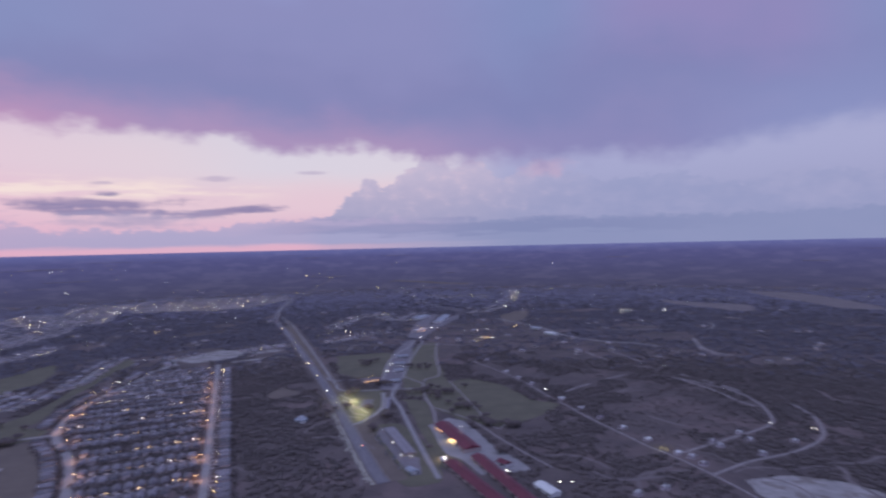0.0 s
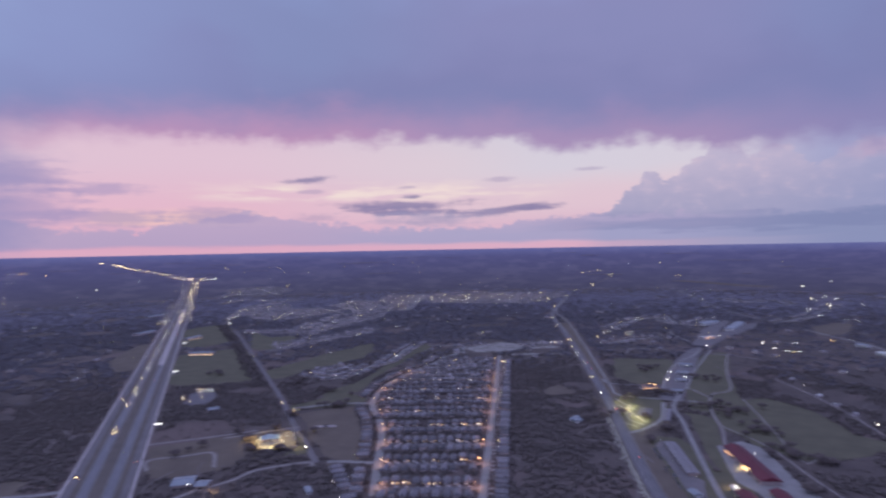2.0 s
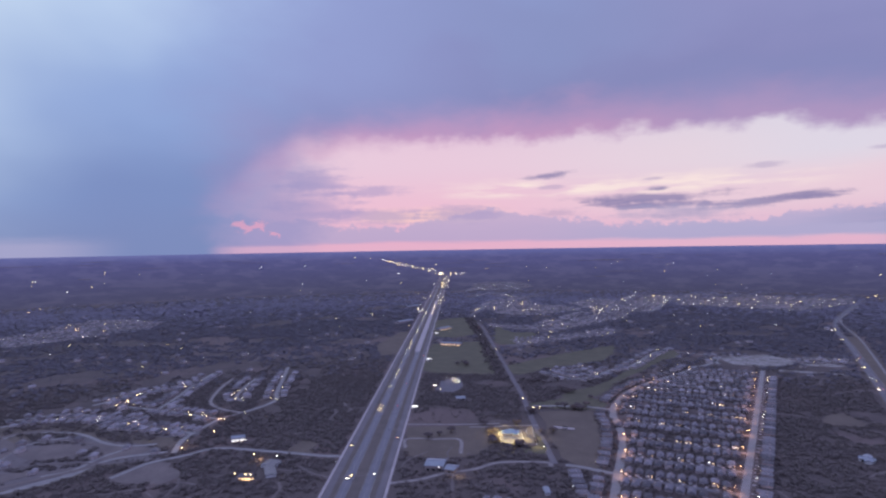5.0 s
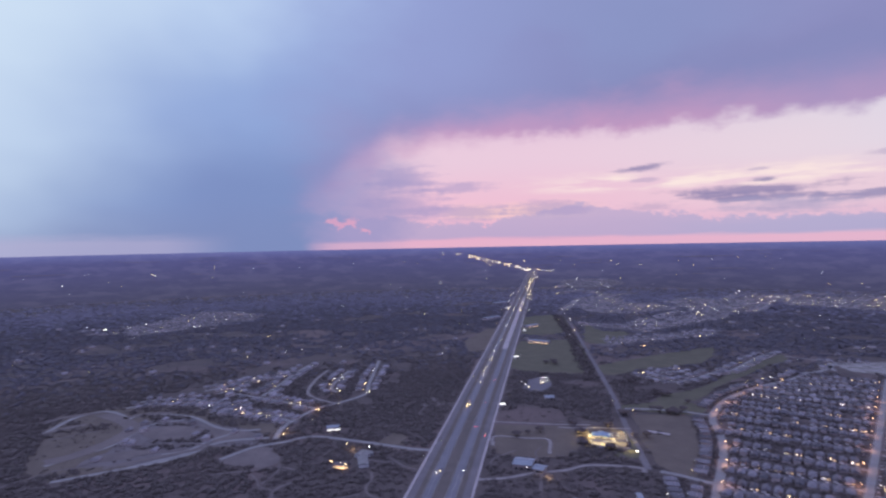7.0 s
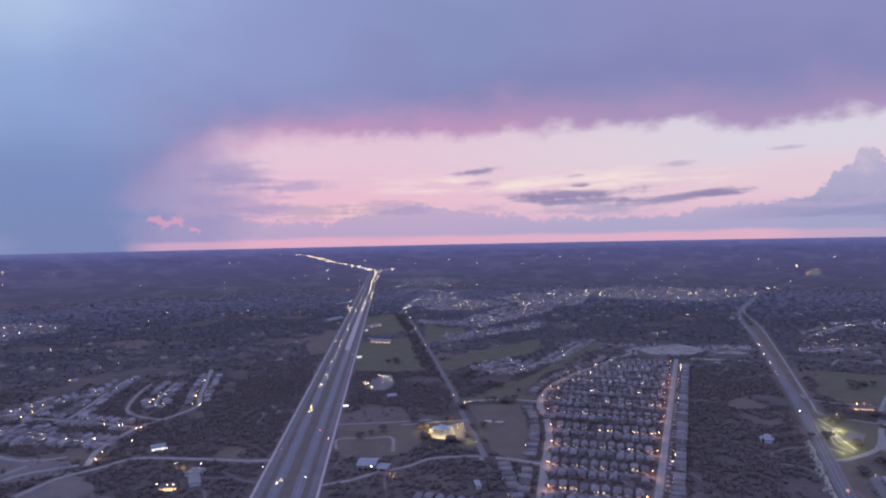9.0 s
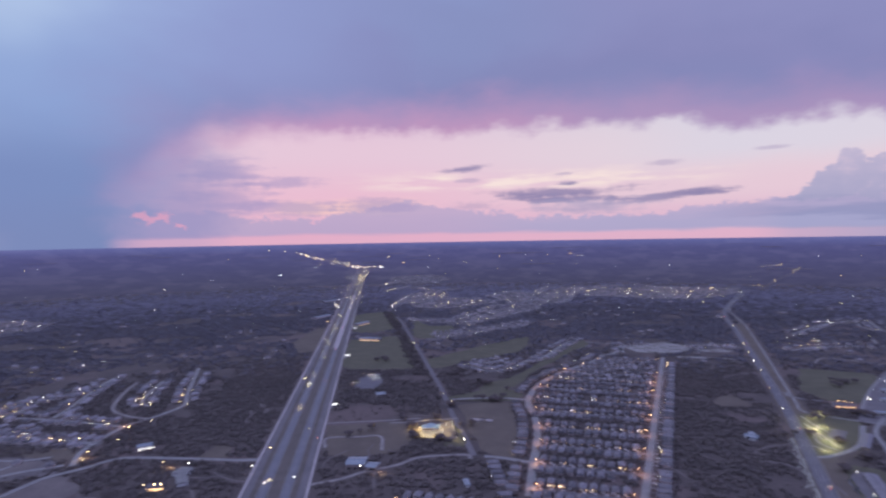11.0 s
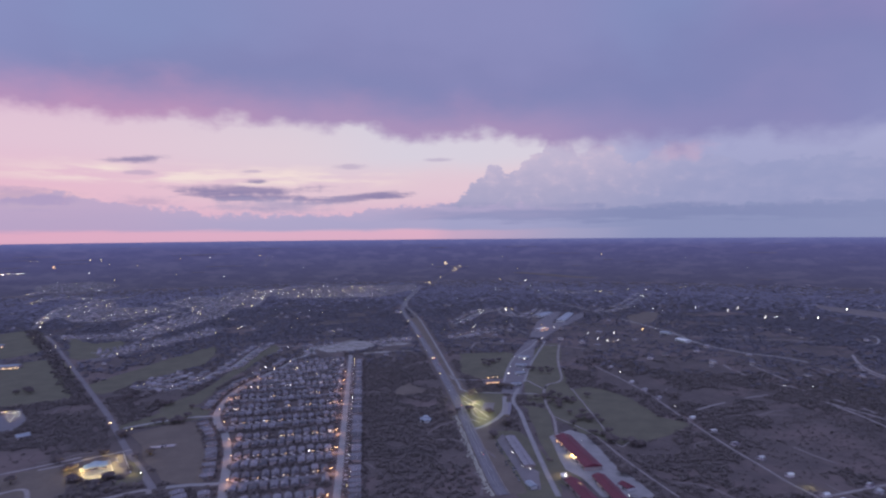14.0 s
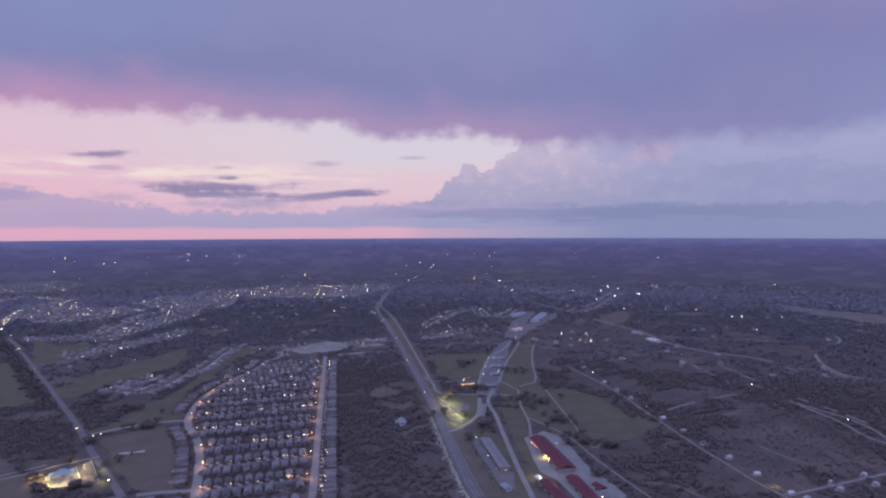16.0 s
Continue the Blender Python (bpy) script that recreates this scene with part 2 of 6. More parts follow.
def material(name, base, second=None, rough=0.9, scale=0.2, fine=1.5, bump=0.0, metal=0.0, per_island=0.0, per_object=0.0, spec=0.3, sheen=0.0, patch=None, patch_scale=0.01):
    m = bpy.data.materials.new(name)
    m.use_nodes = True
    t = m.node_tree
    b = t.nodes["Principled BSDF"]
    b.inputs["Roughness"].default_value = rough
    b.inputs["Metallic"].default_value = metal
    b.inputs["Specular IOR Level"].default_value = spec
    b.inputs["Sheen Weight"].default_value = sheen
    b.inputs["Sheen Roughness"].default_value = 0.5
    second = second or tuple(c * 0.6 for c in base)
    co = t.nodes.new("ShaderNodeTexCoord").outputs["Object"]

    def noise_at(s, d):
        n = t.nodes.new("ShaderNodeTexNoise")
        n.inputs["Scale"].default_value = s
        n.inputs["Detail"].default_value = d
        n.inputs["Roughness"].default_value = 0.6
        t.links.new(co, n.inputs["Vector"])
        return n.outputs[0]

    def rgb_mix(f, a, c, lo=0.35, hi=0.65):
        r = t.nodes.new("ShaderNodeMapRange")
        r.inputs[1].default_value, r.inputs[2].default_value = lo, hi
        t.links.new(f, r.inputs[0])
        n = t.nodes.new("ShaderNodeMix")
        n.data_type = "RGBA"
        t.links.new(r.outputs[0], n.inputs[0])
        for k, v in ((6, a), (7, c)):
            link_in(t, n.inputs[k], v if isinstance(v, bpy.types.NodeSocket) else (*v, 1.0))
        return n.outputs[2]

    large, small = noise_at(scale, 3.0), noise_at(fine, 4.0)
    col = rgb_mix(large, base, second)
    col = rgb_mix(small, col, tuple((p + q) * 0.5 * 0.72 for p, q in zip(base, second)), 0.45, 0.8)
    if patch:
        col = rgb_mix(noise_at(patch_scale, 5.0), col, patch, 0.5, 0.6)
    if per_island or per_object:
        if per_island:
            rnd = t.nodes.new("ShaderNodeNewGeometry").outputs["Random Per Island"]
        else:
            rnd = t.nodes.new("ShaderNodeObjectInfo").outputs["Random"]
        amt = per_island or per_object
        r = t.nodes.new("ShaderNodeMapRange")
        r.inputs[3].default_value, r.inputs[4].default_value = 1 - amt, 1 + amt
        t.links.new(rnd, r.inputs[0])
        h = t.nodes.new("ShaderNodeHueSaturation")
        t.links.new(r.outputs[0], h.inputs["Value"])
        t.links.new(col, h.inputs["Color"])
        col = h.outputs[0]
    t.links.new(col, b.inputs["Base Color"])
    if bump:
        n = t.nodes.new("ShaderNodeBump")
        n.inputs["Strength"].default_value = bump
        n.inputs["Distance"].default_value = 0.5
        t.links.new(small, n.inputs["Height"])
        t.links.new(n.outputs[0], b.inputs["Normal"])
    return m


def glow(name, rgb, strength):
    m = bpy.data.materials.new(name)
    m.use_nodes = True
    b = m.node_tree.nodes["Principled BSDF"]
    b.inputs["Base Color"].default_value = (0.8, 0.8, 0.8, 1)
    b.inputs["Emission Color"].default_value = (*rgb, 1)
    b.inputs["Emission Strength"].default_value = strength
    m.cycles.emission_sampling = "NONE"
    return m


M_EARTH = material("scrub_earth", (0.136, 0.102, 0.114), (0.104, 0.079, 0.092), 0.95, 0.02, 0.25, 0.3, patch=(0.164, 0.116, 0.130), patch_scale=0.006)
M_MEADOW = material("meadow_grass", (0.156, 0.134, 0.110), (0.122, 0.104, 0.088), 0.95, 0.03, 0.5, 0.2)
M_LOTS = material("estate_lots", (0.215, 0.176, 0.208), (0.160, 0.130, 0.158), 0.95, 0.03, 0.3, 0.2)
M_DRY = material("dry_grass", (0.180, 0.137, 0.134), (0.144, 0.109, 0.110), 0.95, 0.03, 0.4, 0.2)
M_SAND = material("caliche", (0.40, 0.35, 0.385), (0.27, 0.235, 0.262), 0.95, 0.06, 0.5, 0.3, patch=(0.21, 0.17, 0.18), patch_scale=0.045)
M_ROCK = material("limestone_cut", (0.62, 0.56, 0.55), (0.40, 0.36, 0.36), 0.9, 0.15, 0.8, 0.4)
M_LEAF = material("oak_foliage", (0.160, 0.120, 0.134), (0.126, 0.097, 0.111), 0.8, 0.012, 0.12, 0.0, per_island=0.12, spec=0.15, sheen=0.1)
# Distance haze is painted into these two foliage colours: bluer, then paler too.
M_LEAF_HAZE_MID = material("foliage_haze_mid", (0.158, 0.132, 0.186), (0.128, 0.108, 0.155), 0.8, 0.015, 0.12, 0.0, per_island=0.08, spec=0.15, sheen=0.1)
M_LEAF_HAZE_FAR = material("foliage_haze_far", (0.245, 0.209, 0.318), (0.205, 0.177, 0.272), 0.8, 0.01, 0.1, 0.0, per_island=0.08, spec=0.15, sheen=0.1)
M_BARK = material("bark", (0.102, 0.076, 0.0689), None, 0.95, 1.0, 6.0, 0.5)
M_ASPHALT = material("asphalt", (0.214, 0.18, 0.223), (0.173, 0.147, 0.185), 0.85, 0.05, 1.2, 0.1)
M_DARK = material("dark_asphalt", (0.19, 0.166, 0.216), (0.155, 0.137, 0.18), 0.8, 0.05, 1.2, 0.1)
M_STREET = material("street_asphalt", (0.322, 0.286, 0.33), (0.26, 0.231, 0.27), 0.85, 0.06, 1.2, 0.1)
M_CONCRETE = material("concrete", (0.53, 0.446, 0.519), (0.408, 0.342, 0.403), 0.85, 0.08, 1.0, 0.1)
M_MEDIAN = material("median_grass", (0.178, 0.140, 0.150), (0.140, 0.112, 0.122), 0.95, 0.05, 0.6, 0.2)
M_GREY = material("grey_flat_roof", (0.29, 0.26, 0.30), (0.23, 0.205, 0.24), 0.8, 0.1, 1.0, 0.1)
M_PATH = material("gravel_path", (0.34, 0.285, 0.32), (0.25, 0.208, 0.24), 0.95, 0.1, 0.8, 0.2)
M_ROOF = material("shingle_roof", (0.232, 0.201, 0.255), (0.178, 0.156, 0.199), 0.85, 0.3, 3.0, 0.3, per_object=0.4)
M_LANES = material("highway_asphalt", (0.206, 0.188, 0.258), (0.168, 0.154, 0.212), 0.6, 0.05, 1.2, 0.1)
M_WALL = material("house_wall", (0.51, 0.408, 0.445), (0.388, 0.314, 0.35), 0.85, 0.2, 3.0, 0.2, per_object=0.35)
M_WHITE = material("white_paint", (0.80, 0.76, 0.82), (0.612, 0.57, 0.657), 0.6, 0.3, 2.0, 0.05)
M_RED = material("red_metal_roof", (0.173, 0.0342, 0.0657), (0.128, 0.0285, 0.053), 0.55, 0.1, 1.0, 0.1)
M_BLUE = material("blue_metal_roof", (0.265, 0.342, 0.551), (0.214, 0.285, 0.477), 0.5, 0.1, 1.0, 0.1)
M_METAL = material("grey_metal_roof", (0.33, 0.34, 0.45), (0.265, 0.276, 0.37), 0.45, 0.1, 1.0, 0.1)
M_GLASS = material("dark_glass", (0.0306, 0.0333, 0.0477), None, 0.15, 0.5, 2.0, 0.0, spec=0.6)
M_TYRE = material("tyre_rubber", (0.0204, 0.019, 0.0212), None, 0.9, 1.0, 4.0)
M_CAR = material("car_paint", (0.306, 0.285, 0.35), (0.255, 0.237, 0.297), 0.35, 0.5, 3.0, 0.0, per_object=0.7, spec=0.5)
M_STEEL = material("galvanised_steel", (0.357, 0.342, 0.403), None, 0.5, 0.5, 4.0, 0.0, metal=0.8)
M_TRACK = material("dirt_track", (0.224, 0.176, 0.196), (0.163, 0.128, 0.148), 0.95, 0.02, 0.3, 0.2)
M_LINE = material("road_paint", (0.632, 0.57, 0.594), None, 0.8, 0.3, 2.0)
G_WARM = glow("warm_lamp", (1.0, 0.66, 0.26), 20.0)
G_WHITE = glow("white_lamp", (1.0, 0.90, 0.74), 18.0)
G_AMBER = glow("sodium_lamp", (1.0, 0.46, 0.15), 17.0)
G_WARM_FAR = glow("far_warm_lamp", (1.0, 0.68, 0.28), 12.0)
G_WHITE_FAR = glow("far_white_lamp", (1.0, 0.90, 0.76), 10.5)
G_RED = glow("red_lamp", (1.0, 0.08, 0.10), 16.0)
G_GREEN = glow("green_white_lamp", (0.75, 1.0, 0.75), 8.0)
G_SOFT = glow("lit_canopy", (1.0, 0.95, 0.86), 1.6)
G_WIN = glow("lit_window", (1.0, 0.62, 0.26), 2.2)
G_AMBER_GLOW = glow("amber_glow", (1.0, 0.45, 0.12), 2.5)
G_AMBER_WIN = glow("amber_window", (1.0, 0.52, 0.2), 2.0)



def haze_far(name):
    """A plain backdrop of wooded hills far behind all the rest, its blue haze put in as emission by height."""
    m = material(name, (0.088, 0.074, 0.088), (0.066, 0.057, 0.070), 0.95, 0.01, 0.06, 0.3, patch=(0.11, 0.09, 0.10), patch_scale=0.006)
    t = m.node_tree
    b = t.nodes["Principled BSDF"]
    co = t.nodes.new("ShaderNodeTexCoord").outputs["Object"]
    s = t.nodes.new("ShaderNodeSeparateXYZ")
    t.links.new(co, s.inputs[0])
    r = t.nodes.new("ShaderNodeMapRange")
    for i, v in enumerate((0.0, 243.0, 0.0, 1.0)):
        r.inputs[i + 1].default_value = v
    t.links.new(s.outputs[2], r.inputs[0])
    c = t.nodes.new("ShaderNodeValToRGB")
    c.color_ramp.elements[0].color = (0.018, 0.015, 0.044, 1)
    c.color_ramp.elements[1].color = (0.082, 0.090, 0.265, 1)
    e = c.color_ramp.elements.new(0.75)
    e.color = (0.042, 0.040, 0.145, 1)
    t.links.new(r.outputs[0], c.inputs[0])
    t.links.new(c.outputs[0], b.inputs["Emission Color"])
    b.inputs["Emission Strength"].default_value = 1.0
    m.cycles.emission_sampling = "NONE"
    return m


M_FAR = haze_far("hills_haze_glow")

# ---- the lie of the land ----
EYE_H, FLAT, RIM = 280.0, 3500.0, 4900.0


def land(x, y, z=0.0):
    """A place on the land: a plain to 3.5 km, then a long slope of hills that rises to the skyline."""
    d = math.hypot(x, y)
    if d <= FLAT:
        return Vector((x, y, z))
    k = (FLAT + (RIM - FLAT) * (1 - FLAT / d)) / d
    return Vector((x * k, y * k, EYE_H * (1 - k) + z * k))


def squeeze(x, y):
    d = math.hypot(x, y)
    return 1.0 if d <= FLAT else (FLAT + (RIM - FLAT) * (1 - FLAT / d)) / d


def mesh_of(name, bm):
    me = bpy.data.meshes.new(name)
    bm.normal_update()
    bm.to_mesh(me)
    bm.free()
    return me


def part(name, bm, mat, parent=None, label=""):
    ob = new(name, mesh_of(name, bm) if isinstance(bm, bmesh.types.BMesh) else bm)
    if mat and not ob.data.materials:
        ob.data.materials.append(mat)
    ob.parent = parent
    if label:
        tagged(ob, label)
    return ob


def from_arrays(name, verts, faces, mat):
    me = bpy.data.meshes.new(name)
    n = len(faces)
    k = faces.shape[1]
    me.vertices.add(len(verts))
    me.vertices.foreach_set("co", np.ascontiguousarray(verts, dtype=np.float32).ravel())
    me.loops.add(n * k)
    me.loops.foreach_set("vertex_index", np.ascontiguousarray(faces, dtype=np.int32).ravel())
    me.polygons.add(n)
    me.polygons.foreach_set("loop_start", np.arange(0, n * k, k, dtype=np.int32))
    me.polygons.foreach_set("loop_total", np.full(n, k, dtype=np.int32))
    me.update(calc_edges=True)
    me.materials.append(mat)
    return new(name, me)


# ground: one sheet out to the skyline
rings = [0, 60, 150, 260, 400] + [400 + 31 * i for i in range(1, 101)] + [3500 * (1.0355 ** i) for i in range(1, 67)]
rings = [r for r in rings if r < 35600] + [35600]
SEG = 360
rr, aa = np.meshgrid(np.array(rings[1:]), np.arange(SEG) * 2 * np.pi / SEG, indexing="ij")
kk = np.where(rr <= FLAT, 1.0, (FLAT + (RIM - FLAT) * (1 - FLAT / rr)) / rr)
gz = np.where(rr <= FLAT, 0.0, EYE_H * (1 - kk))
gv = np.stack([rr * kk * np.cos(aa), rr * kk * np.sin(aa), gz], -1).reshape(-1, 3)
gv = np.vstack([gv, [[0, 0, 0]]])
nr = len(rings) - 1
ii, jj = np.meshgrid(np.arange(nr - 1), np.arange(SEG), indexing="ij")
gf = np.stack([ii * SEG + jj, (ii + 1) * SEG + jj, (ii + 1) * SEG + (jj + 1) % SEG, ii * SEG + (jj + 1) % SEG], -1).reshape(-1, 4)
N_FLAT = sum(1 for r in rings[1:] if r <= FLAT + 1)
far_rows = gf[(N_FLAT - 1) * SEG:]
fv = gv[(N_FLAT - 1) * SEG:-1]
tagged(from_arrays("backdrop", fv, far_rows - (N_FLAT - 1) * SEG, M_FAR), "wooded hills rising to the skyline, blue haze put in as glow", "backdrop", kind="structure")
gf = gf[:(N_FLAT - 1) * SEG]
ground = tagged(from_arrays("ground", gv, gf, M_EARTH), "dark scrubby plain of dry earth and brush at dusk", "ground", kind="structure")
cap = np.stack([np.full(SEG, len(gv) - 1), np.arange(SEG), (np.arange(SEG) + 1) % SEG], -1)
bmc = bmesh.new()
bmc.from_mesh(ground.data)
bmc.verts.ensure_lookup_table()
for a, b_, c in cap:
    bmc.faces.new((bmc.verts[a], bmc.verts[b_], bmc.verts[c]))
bmc.to_mesh(ground.data)
bmc.free()

# a raster of what is open, to keep trees off roads, fields and lots
RX0, RY0, RS = -3600.0, -900.0, 4.0
RW, RH = 1400, 1130
OPEN = np.zeros((RH, RW), dtype=np.uint8)
GX, GY = np.meshgrid(RX0 + RS * (np.arange(RW) + 0.5), RY0 + RS * (np.arange(RH) + 0.5))


def clear_line(pts, w):
    for (x0, y0), (x1, y1) in zip(pts[:-1], pts[1:]):
        a0, a1 = int((min(x0, x1) - w - RX0) / RS), int((max(x0, x1) + w - RX0) / RS) + 1
        b0, b1 = int((min(y0, y1) - w - RY0) / RS), int((max(y0, y1) + w - RY0) / RS) + 1
        a0, b0, a1, b1 = max(a0, 0), max(b0, 0), min(a1, RW), min(b1, RH)
        if a0 >= a1 or b0 >= b1:
            continue
        gx, gy = GX[b0:b1, a0:a1] - x0, GY[b0:b1, a0:a1] - y0
        dx, dy = x1 - x0, y1 - y0
        L = dx * dx + dy * dy + 1e-6
        s = np.clip((gx * dx + gy * dy) / L, 0, 1)
        OPEN[b0:b1, a0:a1][(gx - s * dx) ** 2 + (gy - s * dy) ** 2 < w * w] = 1


def clear_poly(pts, value=1):
    xs, ys = [p[0] for p in pts], [p[1] for p in pts]
    a0, a1 = max(int((min(xs) - RX0) / RS), 0), min(int((max(xs) - RX0) / RS) + 1, RW)
    b0, b1 = max(int((min(ys) - RY0) / RS), 0), min(int((max(ys) - RY0) / RS) + 1, RH)
    if a0 >= a1 or b0 >= b1:
        return
    gx, gy = GX[b0:b1, a0:a1], GY[b0:b1, a0:a1]
    inside = np.zeros(gx.shape, bool)
    for (x0, y0), (x1, y1) in zip(pts, pts[1:] + pts[:1]):
        if y0 == y1:
            continue
        c = ((y0 > gy) != (y1 > gy)) & (gx < (x1 - x0) * (gy - y0) / (y1 - y0) + x0)
        inside ^= c
    OPEN[b0:b1, a0:a1][inside] = value


def smooth(pts, n=6):
    """Rounded line through a few bends."""
    p = [Vector((*q, 0)) for q in pts]
    if len(p) < 3:
        m = max(2, int((p[1] - p[0]).length / 60) + 1)
        return [tuple(p[0].lerp(p[1], i / m))[:2] for i in range(m + 1)]
    p = [p[0] * 2 - p[1]] + p + [p[-1] * 2 - p[-2]]
    out = []
    for i in range(1, len(p) - 2):
        for k in range(n):
            t = k / n
            out.append(0.5 * (2 * p[i] + (p[i + 1] - p[i - 1]) * t + (2 * p[i - 1] - 5 * p[i] + 4 * p[i + 1] - p[i + 2]) * t * t + (3 * p[i] - p[i - 1] - 3 * p[i + 1] + p[i + 2]) * t ** 3))
    out.append(p[-2])
    return [(v.x, v.y) for v in out]


def side(pts, off):
    """The line moved sideways by off metres (to its left)."""
    out = []
    for i, (x, y) in enumerate(pts):
        a, b = pts[max(i - 1, 0)], pts[min(i + 1, len(pts) - 1)]
        dx, dy = b[0] - a[0], b[1] - a[1]
        L = math.hypot(dx, dy) or 1
        out.append((x - dy / L * off, y + dx / L * off))
    return out


def ribbon_bm(bm, pts, w, z, thick=0.25):
    l, r = side(pts, w / 2), side(pts, -w / 2)
    rows = [[bm.verts.new(land(*q, zz)) for q, zz in ((a, z - thick), (a, z), (b, z), (b, z - thick))] for a, b in zip(l, r)]
    for u, v in zip(rows[:-1], rows[1:]):
        for k in range(3):
            bm.faces.new((u[k], u[k + 1], v[k + 1], v[k]))
    for u in (rows[0], rows[-1]):
        bm.faces.new(u)
    return bm


def road(name, w, pts, mat=None, label="", z=0.2, clear=None, curve=True, category="road"):
    line = smooth(pts) if curve else list(pts)
    ob = part(name, ribbon_bm(bmesh.new(), line, w, z), mat or M_ASPHALT)
    clear_line(line, clear if clear is not None else w / 2 + 4)
    tagged(ob, label or "dusky asphalt road through the brush", category, kind="structure")
    return line


PLOTS = []
SCRAPED = []


def plot(name, pts, mat, label, z=0.1, open_it=True, category="field", straight=False):
    """A level patch of land with an uneven rim."""
    PLOTS.append(name)
    z += 0.0041 * (len(PLOTS) % 20)
    line = smooth(list(pts) + [pts[0]], 5)[:-1]
    if straight:
        line = [tuple(Vector(p).lerp(Vector(q), k / 3)) for p, q in zip(pts, list(pts[1:]) + [pts[0]]) for k in range(3)]
    line = [(x + noise.noise((x * 0.03, y * 0.03, 1.0)) * (1.5 if straight else 8), y + noise.noise((x * 0.03, y * 0.03, 9.0)) * (1.5 if straight else 8)) for x, y in line]
    bm = bmesh.new()
    top = [bm.verts.new(land(*q, z)) for q in line]
    low = [bm.verts.new(land(*q, -0.2)) for q in line]
    f = bm.faces.new(top)
    for i in range(len(top)):
        j = (i + 1) % len(top)
        bm.faces.new((low[i], low[j], top[j], top[i]))
    bmesh.ops.triangulate(bm, faces=[f])
    ob = part(name, bm, mat)
    if open_it:
        clear_poly(line)
    return tagged(ob, label, category, kind="structure")


def box_bm(bm, x0, x1, y0, y1, z0, z1):
    v = [bm.verts.new(p) for p in ((x0, y0, z0), (x1, y0, z0), (x1, y1, z0), (x0, y1, z0), (x0, y0, z1), (x1, y0, z1), (x1, y1, z1), (x0, y1, z1))]
    for q in ((3, 2, 1, 0), (4, 5, 6, 7), (0, 1, 5, 4), (1, 2, 6, 5), (2, 3, 7, 6), (3, 0, 4, 7)):
        bm.faces.new([v[i] for i in q])
    return bm


def box(*a):
    return box_bm(bmesh.new(), *a)


def hip_bm(bm, x0, x1, y0, y1, z, rise, inset, along_x=False, thick=0.25):
    """A hipped (inset > 0) or gabled (inset 0) roof over a rectangle."""
    cx, cy = (x0 + x1) / 2, (y0 + y1) / 2
    ridge = ((x0 + inset, cy), (x1 - inset, cy)) if along_x else ((cx, y0 + inset), (cx, y1 - inset))
    c = [bm.verts.new((x, y, z)) for x, y in ((x0, y0), (x1, y0), (x1, y1), (x0, y1))]
    d = [bm.verts.new((x, y, z - thick)) for x, y in ((x0, y0), (x1, y0), (x1, y1), (x0, y1))]
    a, b = [bm.verts.new((x, y, z + rise)) for x, y in ridge]
    if along_x:
        fs = ((c[0], c[1], b, a), (c[1], c[2], b), (c[2], c[3], a, b), (c[3], c[0], a))
    else:
        fs = ((c[0], c[1], a), (c[1], c[2], b, a), (c[2], c[3], b), (c[3], c[0], a, b))
    for f in fs:
        bm.faces.new(f)
    for i in range(4):
        j = (i + 1) % 4
        bm.faces.new((d[i], d[j], c[j], c[i]))
    bm.faces.new(d[::-1])
    return bm


def ball_bm(bm, c, r, sub_=1):
    bmesh.ops.create_icosphere(bm, subdivisions=sub_, radius=r, matrix=Matrix.Translation(c))
    return bm


def cyl_bm(bm, c, r, h, seg=8, r2=None):
    bmesh.ops.create_cone(bm, cap_ends=True, segments=seg, radius1=r, radius2=r if r2 is None else r2, depth=h, matrix=Matrix.Translation((c[0], c[1], c[2] + h / 2)))
    return bm


def thing(name, label, category, group=""):
    return tagged(new(name), label, category, group)


# ---- highway ----
HW = [(-555, 338), (-591, 370), (-659, 430), (-750, 508), (-873, 614), (-1051, 770), (-1328, 1018), (-1704, 1345), (-2395, 1959), (-4066, 3418)]
hx0, hy0 = HW[0]
hx1, hy1 = HW[-1]
hw_dir = Vector((hx1 - hx0, hy1 - hy0)).normalized()
HW_LINE = [(hx0 - hw_dir.x * 500, hy0 - hw_dir.y * 500)] + [(hx0 + (hx1 - hx0) * i / 24, hy0 + (hy1 - hy0) * i / 24) for i in range(25)]
FAR_BEND = [HW_LINE[-1], (-4576, 3733), (-5411, 4201), (-7107, 5094), (-9450, 6401), (-11673, 7562), (-13234, 7896)]
clear_line(HW_LINE, 44)
clear_line([(-62, 632), (-96, 726), (-127, 825)], 22)
clear_line([(-123, 826), (-196, 1059), (-315, 1407), (-488, 1901)], 26)
tagged(part("median", ribbon_bm(bmesh.new(), HW_LINE, 72, 0.1), M_MEDIAN), "brown mown grass verge and median of the highway", "verge", kind="structure")
for off, w, mat, nm, lb in ((-13, 10.5, M_LANES, "highway", "pale grey asphalt carriageway of a divided highway"), (13, 10.5, M_LANES, "highway", "pale grey asphalt carriageway of a divided highway"), (-30, 8, M_ASPHALT, "frontage_road", "dark asphalt frontage road beside the highway"), (30, 8, M_ASPHALT, "frontage_road", "dark asphalt frontage road beside the highway"), (-36.5, 3.2, M_CONCRETE, "kerb_strip", "pale concrete kerb strip beside the frontage road"), (36.5, 3.2, M_CONCRETE, "kerb_strip", "pale concrete kerb strip beside the frontage road")):
    tagged(part(nm, ribbon_bm(bmesh.new(), side(HW_LINE, off), w, 0.35), mat), lb, "road", kind="structure")
